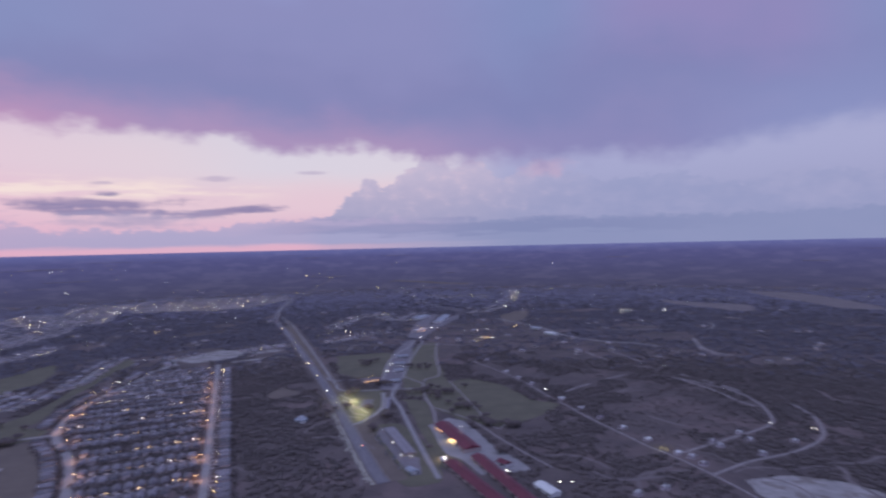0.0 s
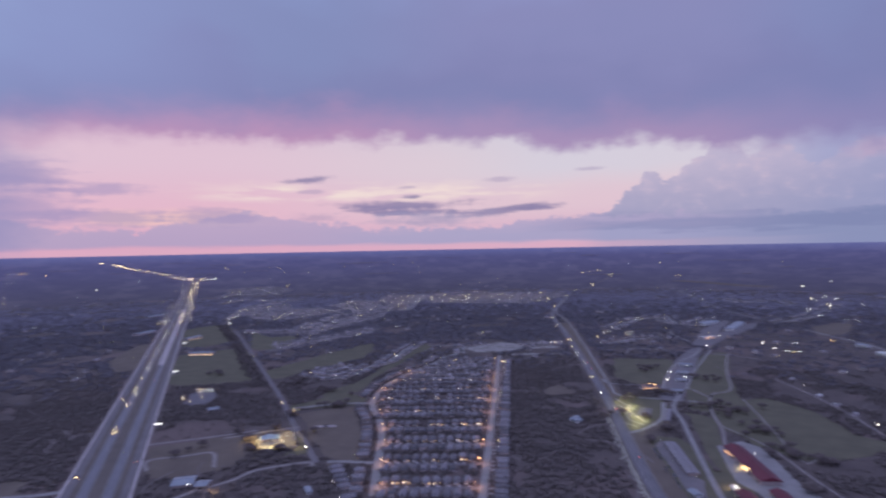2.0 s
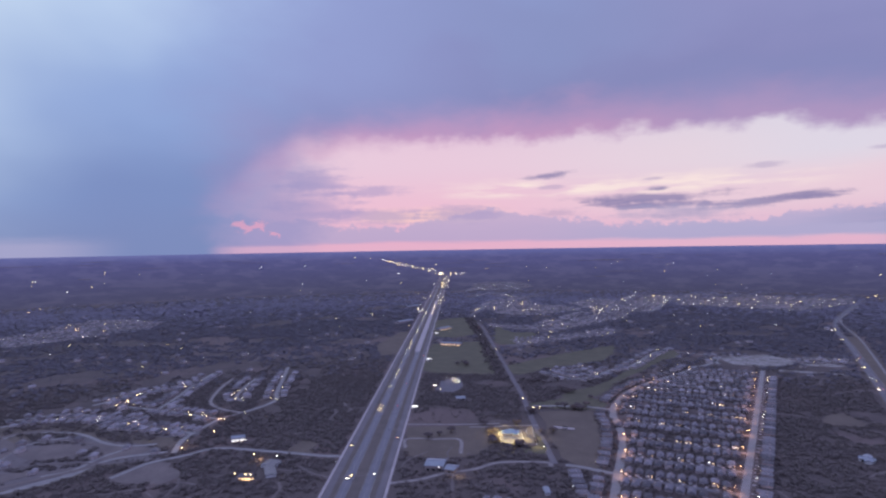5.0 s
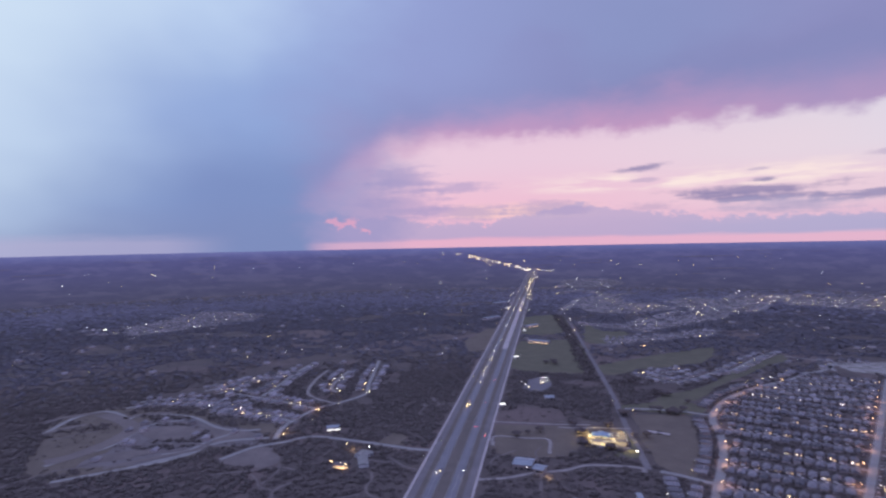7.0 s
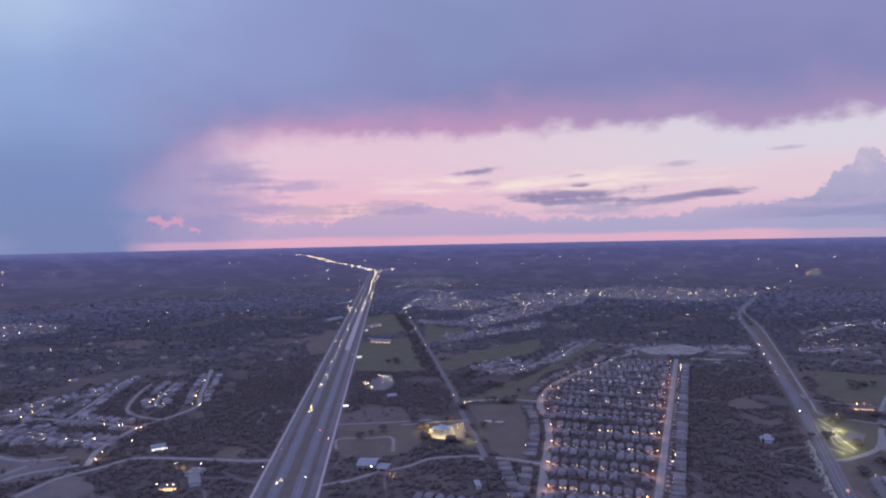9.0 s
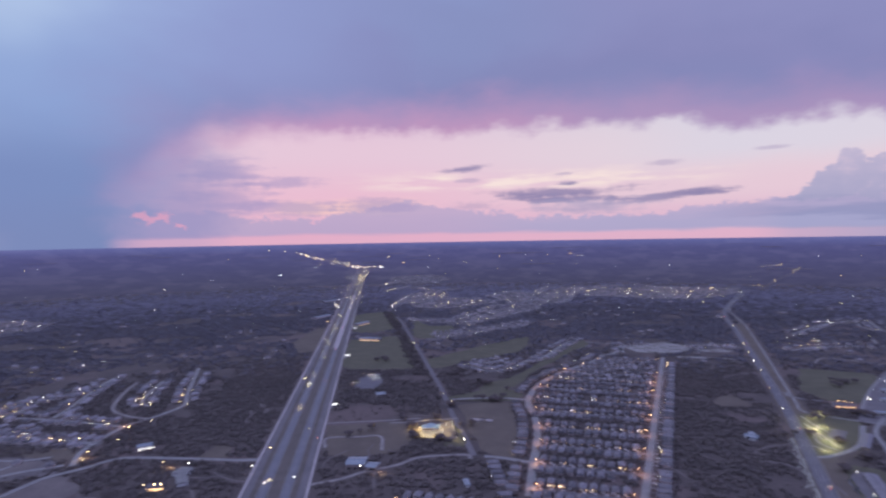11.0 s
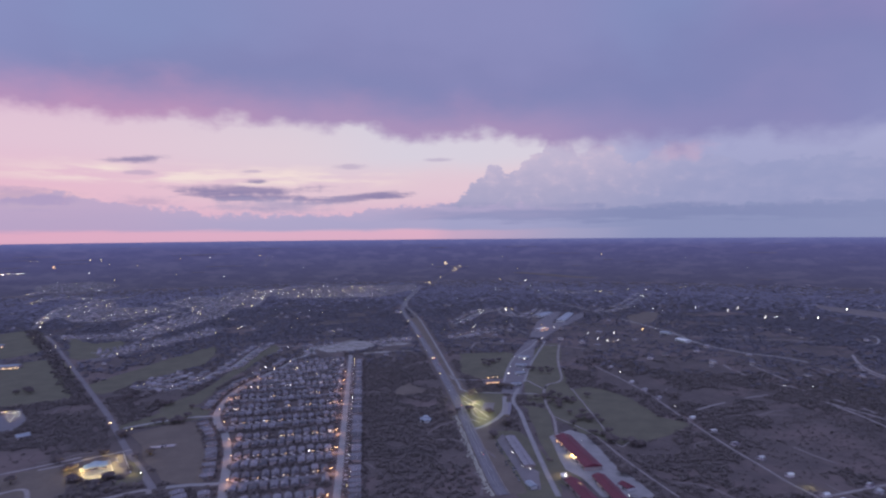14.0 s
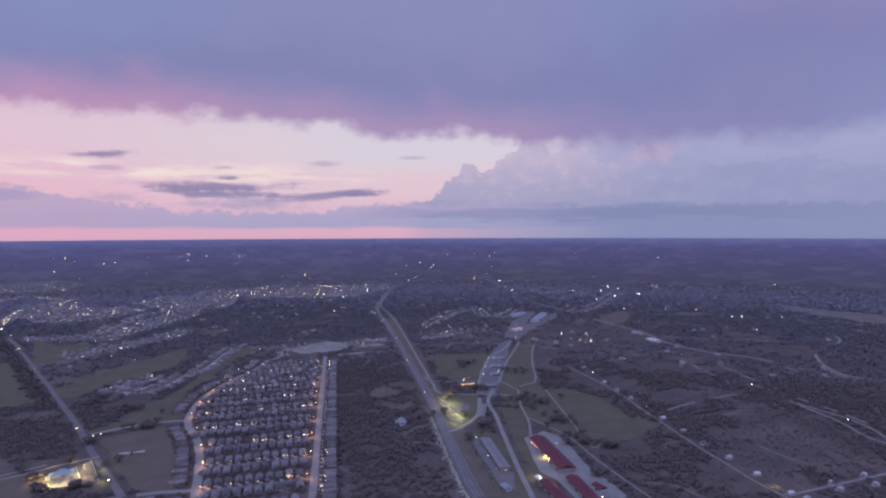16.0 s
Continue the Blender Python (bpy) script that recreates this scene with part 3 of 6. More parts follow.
for off in (-19, -13, -7, 7, 13, 19):
    tagged(part("lane_marking", ribbon_bm(bmesh.new(), side(HW_LINE, off), 0.22, 0.37, 0.02), M_LINE), "worn white painted lane line on the highway", "marking", kind="structure")
tagged(part("highway_concrete", ribbon_bm(bmesh.new(), side([(hx0 + hw_dir.x * q, hy0 + hw_dir.y * q) for q in range(860, 2300, 60)], -10.5), 14, 0.39, 0.03), M_CONCRETE), "pale stretch of the highway", "road", kind="structure")
road("highway_far", 13, FAR_BEND, M_DARK, "far bend of the lit highway", z=0.5)

# ---- other roads ----
tagged(part("verge", ribbon_bm(bmesh.new(), side(smooth([(-62, 632), (-96, 726), (-152, 899), (-249, 1182), (-383, 1551), (-571, 2102)]), -10), 38, 0.09), M_DRY), "brown mown verge along the county road", "verge", kind="structure")
ROAD1 = road("county_road", 14, [(-62, 632), (-74, 662), (-96, 726), (-121, 803), (-152, 899), (-192, 1021), (-249, 1182), (-329, 1405), (-449, 1732), (-624, 2228), (-758, 3017)], M_DARK, "dark asphalt county road with a pale shoulder", z=0.3)
for off in (-8.2,):
    tagged(part("shoulder", ribbon_bm(bmesh.new(), side(ROAD1, off), 1.0, 0.25), M_PATH), "pale gravel shoulder of the county road", "road", kind="structure")
for off in (-2.2, 2.2):
    tagged(part("lane_marking", ribbon_bm(bmesh.new(), side(ROAD1, off), 0.25, 0.32, 0.02), M_LINE), "worn painted lane line on the county road", "marking", kind="structure")
ROAD2 = road("county_road", 8.5, [(-460, 572), (-507, 612), (-569, 663), (-619, 706), (-725, 799), (-855, 905), (-1164, 1156), (-1468, 1396), (-1574, 1433), (-1947, 1898), (-2044, 2094)], M_ASPHALT, "narrow grey county road past the fields", z=0.25)
road("side_road", 8, [(-649, 746), (-625, 775), (-591, 806), (-551, 825)], M_STREET, "short pale entrance street")
road("side_road", 8, [(-448, 579), (-427, 589), (-397, 598), (-391, 605)], M_STREET, "short pale entrance street")
road("side_road", 5, [(-718, 526), (-654, 596), (-621, 638)], M_PATH, "pale gravel lane off the highway")
road("side_road", 5, [(-632, 465), (-661, 490), (-631, 521), (-607, 543), (-565, 508)], M_PATH, "pale gravel loop lane")
road("side_road", 6, [(-550, 384), (-535, 417), (-530, 447), (-514, 488), (-509, 524), (-470, 567), (-456, 561)], M_PATH, "pale lane to the warehouse")
road("side_road", 5, [(-108, 1104), (-110, 1210), (-107, 1318), (-92, 1400), (-75, 1460), (-62, 1560)], M_STREET, "grey lane in front of the shops", z=0.33)
road("side_road", 4.5, [(-69, 1124), (-66, 1220), (-62, 1310), (-47, 1470), (-40, 1560)], M_STREET, "grey lane behind the shops", z=0.33)
road("side_road", 4, [(-222, 1431), (-213, 1510), (-118, 1507), (-9, 1498), (60, 1470)], M_PATH, "pale lane behind the meadow", z=0.31)
road("side_road", 6.5, [(-77, 1076), (-80, 996), (-62, 925), (-47, 850), (-21, 726), (-1, 639)], M_STREET, "grey street past the red-roofed halls", z=0.35)
road("side_road", 7, [(-97, 1017), (-91, 922), (-111, 859), (-125, 840)], M_STREET, "grey drive round the lit yard")
road("side_road", 5, [(-222, 1148), (-201, 1120), (-117, 1132)], M_STREET, "pale side street across the meadow")
road("side_road", 4.5, [(-714, 2842), (-629, 2300), (-475, 1903), (-339, 1516), (-252, 1260), (-197, 1099), (-171, 1039), (-97, 1039), (-41, 1044)], M_STREET, "pale side street across the meadow")
road("path", 4, [(-2, 1520), (-5, 1400), (-3, 1280), (2, 1150), (-27, 1100), (-24, 994), (-9, 907), (-5, 839)], M_PATH, "pale winding gravel path")
road("path", 3.5, [(-67, 1140), (-31, 1083), (-27, 1100)], M_PATH, "pale winding gravel path")
road("path", 2.4, [(-9, 920), (45, 851), (78, 771), (100, 721), (129, 662)], M_PATH, "pale gravel track below the meadow")
road("path", 2.5, [(21, 1091), (54, 930), (78, 811), (95, 824)], M_PATH, "faint track along the meadow")
CAMP = road("camp_road", 2.8, [(74, 1281), (119, 1180), (158, 1073), (184, 972), (206, 895), (227, 823), (246, 769), (262, 721), (281, 682), (304, 613), (315, 569)], M_PATH, "pale camp lane between white shelters")
road("camp_road", 3.8, [(301, 631), (360, 665), (420, 687), (478, 723), (512, 764), (539, 825), (547, 883)], M_PATH, "pale looping camp lane")
road("camp_road", 3.8, [(287, 693), (373, 741), (452, 788), (481, 830), (501, 903), (497, 981), (447, 1070)], M_PATH, "pale looping camp lane")
road("camp_road", 4, [(407, 1357), (435, 1218)], M_PATH, "pale camp lane in the brush")
road("camp_road", 3.8, [(442, 1080), (471, 978), (476, 911), (488, 882)], M_PATH, "pale camp lane in the brush")
road("county_road_far", 9, [(-758, 3017), (-722, 3200), (-778, 3722), (-858, 4723), (-1040, 5300)], M_TRACK, "far end of the county road", z=0.4)
road("side_road", 8, [(200, 1997), (252, 1885), (319, 1740), (351, 1599), (422, 1493), (497, 1446), (537, 1398)], M_STREET, "pale far road over the rise")
road("side_road", 6, [(795, 3488), (857, 3045), (926, 2847), (962, 2672)], M_PATH, "faint far road")
road("side_road", 7, [(672, 1500), (648, 1430), (634, 1370), (631, 1310), (646, 1275), (668, 1262)], M_PATH, "pale ravine road")
road("side_road", 5, [(640, 1408), (620, 1340), (622, 1290), (640, 1255)], M_PATH, "pale ravine road")
road("side_road", 5, [(301, 1707), (379, 1693), (483, 1673), (579, 1676), (690, 1650)], M_PATH, "faint straight lane in the brush")
road("side_road", 6, [(835, 1800), (840, 1750), (816, 1687), (785, 1645), (760, 1654)], M_STREET, "pale turning loop in the brush")
road("side_road", 6, [(-358, 2105), (-315, 1991), (-277, 2106)], M_STREET, "pale forked drive between scattered houses")
road("side_road", 6, [(-234, 2174), (-201, 2053), (-149, 1991), (-123, 2112)], M_STREET, "pale drive between scattered houses")
road("side_road", 5, [(-159, 1845), (-148, 1790), (-130, 1741), (-94, 1665)], M_STREET, "pale drive between scattered houses")
road("camp_road", 4, [(218, 993), (247, 1021), (276, 1046)], M_PATH, "pale cross lane of the camp")
road("camp_road", 4, [(317, 1079), (340, 1094), (363, 1107)], M_PATH, "pale cross lane of the camp")
for a_, b_ in (((543, 1345), (556, 1305)), ((466, 1100), (473, 1075)), ((487, 1050), (494, 1024)), ((500, 1010), (511, 972)), ((350, 1342), (354, 1298)), ((361, 1283), (368, 1250)), ((420, 1180), (437, 1150))):
    road("camp_road", 4, [a_, b_], M_PATH, "short pale lane in the brush")
road("track", 5, [(309, 846), (322, 820), (340, 794)], M_TRACK, "pale worn track through the scrub")
road("track", 3, [(-318, 1010), (-352, 1000), (-364, 960), (-340, 905), (-326, 880), (-330, 850)], M_TRACK, "faint sandy track winding through the woods")
road("side_road", 8, [(-296, 3552), (-166, 3092), (-37, 2539), (34, 2353), (116, 2196), (197, 2177)], M_STREET, "pale far road between scattered houses")
road("side_road", 8, [(-791, 138), (-809, 174), (-814, 192), (-810, 234), (-813, 258), (-797, 284), (-715, 345), (-683, 367), (-660, 391)], M_STREET, "grey road that meets the highway", z=0.3)
road("street", 8, [(-831, 221), (-875, 243), (-911, 278), (-945, 321), (-958, 367), (-988, 431), (-1057, 468), (-1252, 580)], M_STREET, "pale street of the roadside estate", z=0.3)
road("street", 7, [(-945, 321), (-1041, 277), (-1138, 221)], M_STREET, "pale street of the roadside estate")
road("street", 7, [(-1083, 262), (-1137, 303), (-1241, 374), (-1306, 427)], M_STREET, "pale street of the roadside estate")
road("street", 7, [(-1029, 390), (-1065, 391), (-1123, 426), (-1192, 480)], M_STREET, "pale street of the roadside estate")
road("street", 6, [(-952, 365), (-994, 346), (-1040, 340), (-1079, 350), (-1154, 391), (-1225, 442)], M_PATH, "pale unpaved loop of the estate")
road("street", 8, [(-1059, -69), (-1128, -31), (-1135, 19), (-1021, 50), (-940, 19), (-917, -25), (-897, -59)], M_STREET, "pale curving street on bare ground")
road("street", 8, [(-830, -49), (-828, 11), (-830, 91), (-862, 151), (-842, 215)], M_STREET, "pale curving street on bare ground")

# ---- fields and bare lots ----
plot("meadow", [(16, 1082), (59, 1104), (115, 1049), (150, 958), (189, 910), (123, 835), (93, 826), (82, 894), (57, 984)], M_MEADOW, "dull green meadow ringed by oaks")
plot("meadow", [(-77, 1314), (0, 1244), (21, 1091), (57, 984), (82, 894), (90, 813), (45, 839), (-4, 907), (-28, 977), (-60, 1023)], M_MEADOW, "dull grass between dark oaks", z=0.04)
plot("meadow", [(-241, 1364), (-115, 1382), (-95, 1167), (-189, 1153)], M_MEADOW, "dull green meadow beside the county road")
plot("meadow", [(-58, 1480), (-4, 1509), (-3, 1218), (-21, 1104), (-53, 1080), (-71, 1209)], M_MEADOW, "dull green meadow by the winding path")
plot("meadow", [(-115, 827), (-62, 840), (-30, 784), (3, 640), (-46, 629), (-89, 746)], M_MEADOW, "worn grass beside the county road", z=0.06)
plot("meadow", [(-62, 972), (-18, 948), (-4, 832), (28, 701), (0, 674), (-33, 839)], M_MEADOW, "worn grass beside the red-roofed halls", z=0.06)
plot("brown_field", [(-616, 728), (-595, 767), (-545, 782), (-416, 607), (-449, 590), (-499, 621)], M_DRY, "mown brown field beside the estate")
plot("brown_field", [(-701, 524), (-620, 606), (-546, 524), (-611, 457)], M_DRY, "dry grass lot behind a lane")
plot("meadow", [(-1648, 1346), (-1608, 1487), (-1318, 1253), (-1299, 1160), (-1368, 1111)], M_MEADOW, "dark green pasture beside the highway")
plot("meadow", [(-1255, 1015), (-1164, 1136), (-923, 941), (-865, 878), (-1009, 788)], M_MEADOW, "dark green pasture beside the highway")
plot("meadow", [(-1203, 855), (-1429, 1067), (-1505, 1080), (-1349, 892), (-1220, 816)], M_DRY, "dry clearing beside the highway")
plot("meadow", [(-909, 952), (-909, 1138), (-887, 1337), (-794, 1160), (-826, 1015), (-831, 905)], M_MEADOW, "grey-green clearing in the woods")
plot("meadow", [(-1396, 1406), (-1252, 1330), (-1186, 1370), (-1084, 1216), (-1151, 1158)], M_MEADOW, "dull pasture by the county road")
plot("meadow", [(-632, 821), (-615, 883), (-651, 1024), (-686, 1225), (-702, 1337), (-767, 1400), (-732, 1219), (-665, 989), (-665, 851)], M_MEADOW, "grey-green common beside the estate", z=0.05)
plot("meadow", [(-666, 756), (-630, 857), (-576, 851), (-567, 804), (-642, 743)], M_MEADOW, "grass strip by the entrance street", z=0.05)
plot("dry_clearing", [(-302, 1043), (-287, 1069), (-248, 1024), (-258, 1001), (-294, 999)], M_DRY, "bare brown clearing in the woods")
for pts in ([(-616, 1363), (-592, 1427), (-568, 1486), (-488, 1472), (-474, 1406), (-515, 1342), (-562, 1322)], [(-482, 1522), (-414, 1562), (-402, 1519), (-461, 1495)], [(-476, 1335), (-410, 1372), (-345, 1398), (-350, 1376), (-410, 1350), (-470, 1318)], [(-470, 1440), (-420, 1480), (-385, 1478), (-400, 1452), (-450, 1420)]):
    plot("bare_lot", pts, M_SAND, "pale scraped building ground at the estate edge", category="bare ground", open_it=False, straight=True)
    SCRAPED.append(pts)
road("street", 6, [(-724, 1370), (-680, 1382), (-621, 1392)], M_STREET, "pale street above the estate", category="street")
road("street", 10, [(-623, 1385), (-608, 1318), (-603, 1270), (-614, 1236)], M_STREET, "pale curving street above the estate", category="street")
plot("bare_lot", [(-814, 186), (-797, 218), (-799, 234), (-783, 208), (-742, 175), (-787, 137)], M_TRACK, "pale scraped earth beside the road", category="bare ground")
plot("bare_lot", [(-953, 154), (-909, 183), (-869, 199), (-852, 171), (-868, 140)], M_TRACK, "pale scraped earth beside the road", category="bare ground")
plot("bare_lot", [(327, 611), (380, 623), (447, 576), (394, 510), (332, 546)], M_SAND, "pale caliche ground of the camp", category="bare ground")
plot("bare_lot", [(-759, 374), (-733, 382), (-703, 362), (-732, 338)], M_DRY, "bare clearing beside the road", category="bare ground")
plot("sandy_strip", [(970, 2516), (1041, 2386), (1133, 2290), (1211, 2203), (1103, 2004), (1022, 2137), (950, 2310)], M_TRACK, "long pale dry strip on the far plain")
road("sandy_strip", 110, [(-321, 4255), (-99, 4053), (55, 3866), (217, 3791)], M_DRY, "pale far pasture", z=0.6, category="field")
plot("sandy_strip", [(226, 2066), (321, 2194), (343, 2138), (294, 1949), (223, 1881)], M_DRY, "pale far pasture")
plot("sandy_strip", [(1476, 2772), (1671, 2685), (1660, 2299), (1583, 2005), (1464, 2030), (1459, 2346)], M_TRACK, "long pale dry strip on the far plain")
plot("car_park", [(-87, 801), (-81, 825), (-44, 719), (-24, 702), (-20, 653), (-33, 648), (-61, 727)], M_ASPHALT, "grey strip of a car park beside the county road", z=0.15, category="car park", straight=True)
plot("car_park", [(-105, 1034), (-107, 1121), (-109, 1370), (-92, 1543), (-62, 1597), (-63, 1377), (-69, 1153), (-70, 1039)], M_ASPHALT, "grey forecourt with small shops", z=0.15, category="car park", straight=True)
plot("car_park", [(-86, 1610), (-74, 1897), (-21, 2147), (6, 2150), (-27, 1846), (83, 2161), (78, 2019), (-8, 1753), (-46, 1582)], M_ASPHALT, "grey lit forecourt", z=0.15, category="car park", straight=True)
plot("car_park", [(-15, 828), (14, 861), (37, 845), (71, 730), (88, 703), (106, 655), (47, 646), (27, 693), (7, 713)], M_STREET, "paved court round the red-roofed halls", z=0.15, category="car park", straight=True)
plot("lit_yard", [(-179, 1016), (-151, 1050), (-95, 1021), (-90, 923), (-110, 860), (-129, 844), (-148, 900)], M_MEADOW, "grassy yard lit greenish by floodlights", z=0.12)
for w, pts in ((4, [(-173, 1013), (-151, 979), (-132, 956)]), (4, [(-163, 977), (-137, 939), (-111, 897)]), (3, [(-165, 1025), (-152, 1038), (-145, 1028)]), (3.5, [(-149, 953), (-134, 902), (-111, 883)]), (3, [(-145, 983), (-144, 947), (-132, 916)]), (3, [(-142, 886), (-120, 871)])):
    road("yard_track", w, pts, M_PATH, "pale worn track across the floodlit yard", z=0.2, category="track")
plot("yard_slab", [(-129, 975), (-110, 975), (-108, 926), (-128, 929)], M_ASPHALT, "grey paved court in the floodlit yard", z=0.22, category="court", straight=True)
# broken limestone along the cutting
rock_rng = random.Random(21)
cut = side(ROAD1, 10.0)
bm = bmesh.new()
for k in range(len(cut) - 1):
    (x0, y0), (x1, y1) = cut[k], cut[k + 1]
    if not 600 < math.hypot(x0, y0) < 905:
        continue
    for _ in range(int(math.hypot(x1 - x0, y1 - y0) / 0.7)):
        t = rock_rng.random()
        off = abs(rock_rng.gauss(0, 2.6))
        n0 = len(bm.verts)
        r = rock_rng.uniform(0.4, 1.6)
        dx, dy = x1 - x0, y1 - y0
        ln = math.hypot(dx, dy)
        ball_bm(bm, (x0 + dx * t - dy / ln * off, y0 + dy * t + dx / ln * off, r * 0.3), r)
        bm.verts.ensure_lookup_table()
        for v in bm.verts[n0:]:
            v.co += Vector((rock_rng.uniform(-.6, .6), rock_rng.uniform(-.6, .6), rock_rng.uniform(-.4, .4))) * r
clear_line([p for p in cut if 600 < math.hypot(*p) < 905], 7)
tagged(part("rock_cut", bm, M_ROCK), "pale broken limestone along the road cutting", "rock", kind="stuff")

# ---- houses ----


def house_template(kind, lit, group="houses of the estate"):
    """A suburban house: its front looks to -y."""
    two = kind == 1
    h = 5.2 if two else 2.9
    w, d = (7.8, 12.0) if two else (8.4, 14.0)
    if kind == 2:
        w, d = 8.2, 13.0
    lamp = "with a lit porch" if lit else "with dark windows"
    text = ("two-storey" if two else "single-storey") + " brick tract house, grey shingle roof, " + lamp
    e = thing("house", text, "house", group)
    bm = box(-w / 2, w / 2, -d / 2, d / 2, 0, h)
    if kind == 2:
        box_bm(bm, -w / 2, 0.4, -d / 2 - 2.4, -d / 2 + 0.1, 0, h - 0.1)
    part("wall", bm, M_WALL, e)
    bm = hip_bm(bmesh.new(), -w / 2 - 0.4, w / 2 + 0.4, -d / 2 - 0.4, d / 2 + 0.4, h, 2.9 if not two else 2.4, 3.6 if kind != 2 else 0.01)
    if kind == 2:
        hip_bm(bm, -w / 2 - 0.4, 0.8, -d / 2 - 2.8, -d / 2 + 3.0, h + 0.02, 1.9, 0.01)
    if kind == 0:
        hip_bm(bm, -w / 2 + 0.2, 0.6, -d / 2 - 1.4, -d / 2 + 3.5, h + 0.02, 1.8, 1.2)
    roof = part("roof", bm, M_ROOF, e)
    yf = -d / 2 - (2.4 if kind == 2 else 0.0)
    part("garage_door", box(-w / 2 + 0.5, -w / 2 + 4.6, yf - 0.08, yf + 0.05, 0, 2.2), M_WHITE, e, "pale panelled garage door")
    part("front_door", box(1.0, 2.0, -d / 2 - 0.08, -d / 2 + 0.05, 0, 2.1), M_BARK, e, "dark wooden front door")
    for x0, z0 in ((2.5, 0.9),) + (((-2.6, 3.6), (1.2, 3.6)) if two else ()):
        part("window", box(x0, x0 + 1.4, -d / 2 - 0.07, -d / 2 + 0.04, z0, z0 + 1.2), G_WIN if lit and z0 < 2 else M_GLASS, e)
    part("chimney", box(w / 2 - 2.0, w / 2 - 1.2, 1.0, 1.9, h, h + 2.6), M_WALL, roof, "brick chimney")
    if lit:
        part("porch_lamp", ball_bm(bmesh.new(), (-w / 2 + 2.6, yf - 0.5, 2.6), 0.36), G_WARM if lit == 1 else G_WHITE, e, "glowing porch lamp")
    return e


rng = random.Random(4)
SITES = []      # x, y, facing (degrees), lit
DRIVES = []
LAMP_SITES = []
SR0 = Vector((-264.0, 652.0))
SR_U = Vector((-0.335, 0.942)).normalized()
ST_W = Vector((-0.905, -0.425)).normalized()
SL = smooth([(-614, 1236), (-601, 1182), (-601, 1039), (-590, 944), (-558, 852), (-528, 802), (-489, 759), (-452, 710), (-411, 643), (-387, 600), (-340, 520)])
STEPS = (-140, -70, 0, 70, 141, 217, 290, 360, 428, 496, 562, 628)


def meet_left(p):
    """How far from p along the street direction the western street lies."""
    best = 250.0
    for (x0, y0), (x1, y1) in zip(SL[:-1], SL[1:]):
        d = Vector((x1 - x0, y1 - y0))
        det = ST_W.x * -d.y + d.x * ST_W.y
        if abs(det) < 1e-9:
            continue
        r = Vector((x0, y0)) - p
        a = (r.x * -d.y + d.x * r.y) / det
        b = (ST_W.x * r.y - ST_W.y * r.x) / det
        if 0 <= b <= 1 and a > 20:
            best = min(best, a) if best != 250.0 else a
    return best


east = [tuple(SR0 + SR_U * s) for s in range(-190, 700, 40)]
road("estate_street", 9, east, M_STREET, "pale street of the housing estate with sodium lamps", z=0.32, category="street")
road("estate_street", 11, SL, M_STREET, "pale curving street of the housing estate", z=0.30, category="street")
face_n = math.degrees(math.atan2(ST_W.y, ST_W.x))


def lots(p, d, length, off, gap, facing, lit=0.42, start=9.0, skip=0.04):
    n = Vector((-d.y, d.x))
    s = start
    while s < length - 5:
        q = p + d * s + n * off
        s += gap
        if rng.random() < skip:
            continue
        SITES.append((q.x, q.y, facing + rng.uniform(-1.5, 1.5), rng.random() < lit))
        DRIVES.append((q, -n if off > 0 else n, d))


for s in STEPS:
    p = SR0 + SR_U * s
    L = meet_left(p)
    road("estate_street", 7.5, [tuple(p), tuple(p + ST_W * L)], M_DARK, "pale side street between rows of houses", z=0.26, category="street")
    n = Vector((-ST_W.y, ST_W.x))
    a = math.degrees(math.atan2(n.y, n.x))
    lots(p, ST_W, L, 17.5, 11.7, a + 90 + 180, start=17)
    lots(p, ST_W, L, -17.5, 11.7, a + 90, start=17)
    LAMP_SITES += [tuple(p + ST_W * 8), tuple(p + ST_W * (L - 6))]
n = Vector((-SR_U.y, SR_U.x))
a = math.degrees(math.atan2(n.y, n.x))
lots(SR0 + SR_U * -150, SR_U, 780, -20, 13.2, a + 90, 0.45, 2)
arc = 0.0
for (x0, y0), (x1, y1) in zip(SL[:-1], SL[1:]):
    d = Vector((x1 - x0, y1 - y0))
    arc += d.length
    if arc > 13.5:
        arc = 0.0
        d.normalize()
        n = Vector((-d.y, d.x))
        if (n.x > 0):
            n = -n
        q = Vector((x0, y0)) + n * 20
        gapzone = (-551, 825)
        if (q - Vector(gapzone)).length > 22 and not (-470 < q.x < -395 and 560 < q.y < 610):
            SITES.append((q.x, q.y, math.degrees(math.atan2(n.y, n.x)) + 90 + 180 + 180, rng.random() < 0.4))
# a last row of houses west of the curving street
for k in range(8):
    q = Vector((-424, 566)).lerp(Vector((-350, 494)), k / 7)
    if all(math.hypot(q.x - b[0], q.y - b[1]) > 11 for b in SITES):
        SITES.append((q.x, q.y, -44.0, k % 3 == 0))
for x, y, f, lit in SITES:
    clear_line([(x - 0.1, y), (x + 0.1, y)], 8.6)

TEMPL = {}
SITES.sort(key=lambda q: math.hypot(q[0], q[1]))
NEAR_SITES, MORE_SITES = SITES[:300], SITES[300:]
for x, y, f, lit in NEAR_SITES:
    key = (rng.choice((0, 0, 1, 2, 2)), (rng.choice((1, 2)) if lit else 0))
    m = pose(x, y, 0, 0, 0, f)
    if key not in TEMPL:
        TEMPL[key] = house_template(*key)
        TEMPL[key].matrix_basis = m
    else:
        copy_thing(TEMPL[key], m)

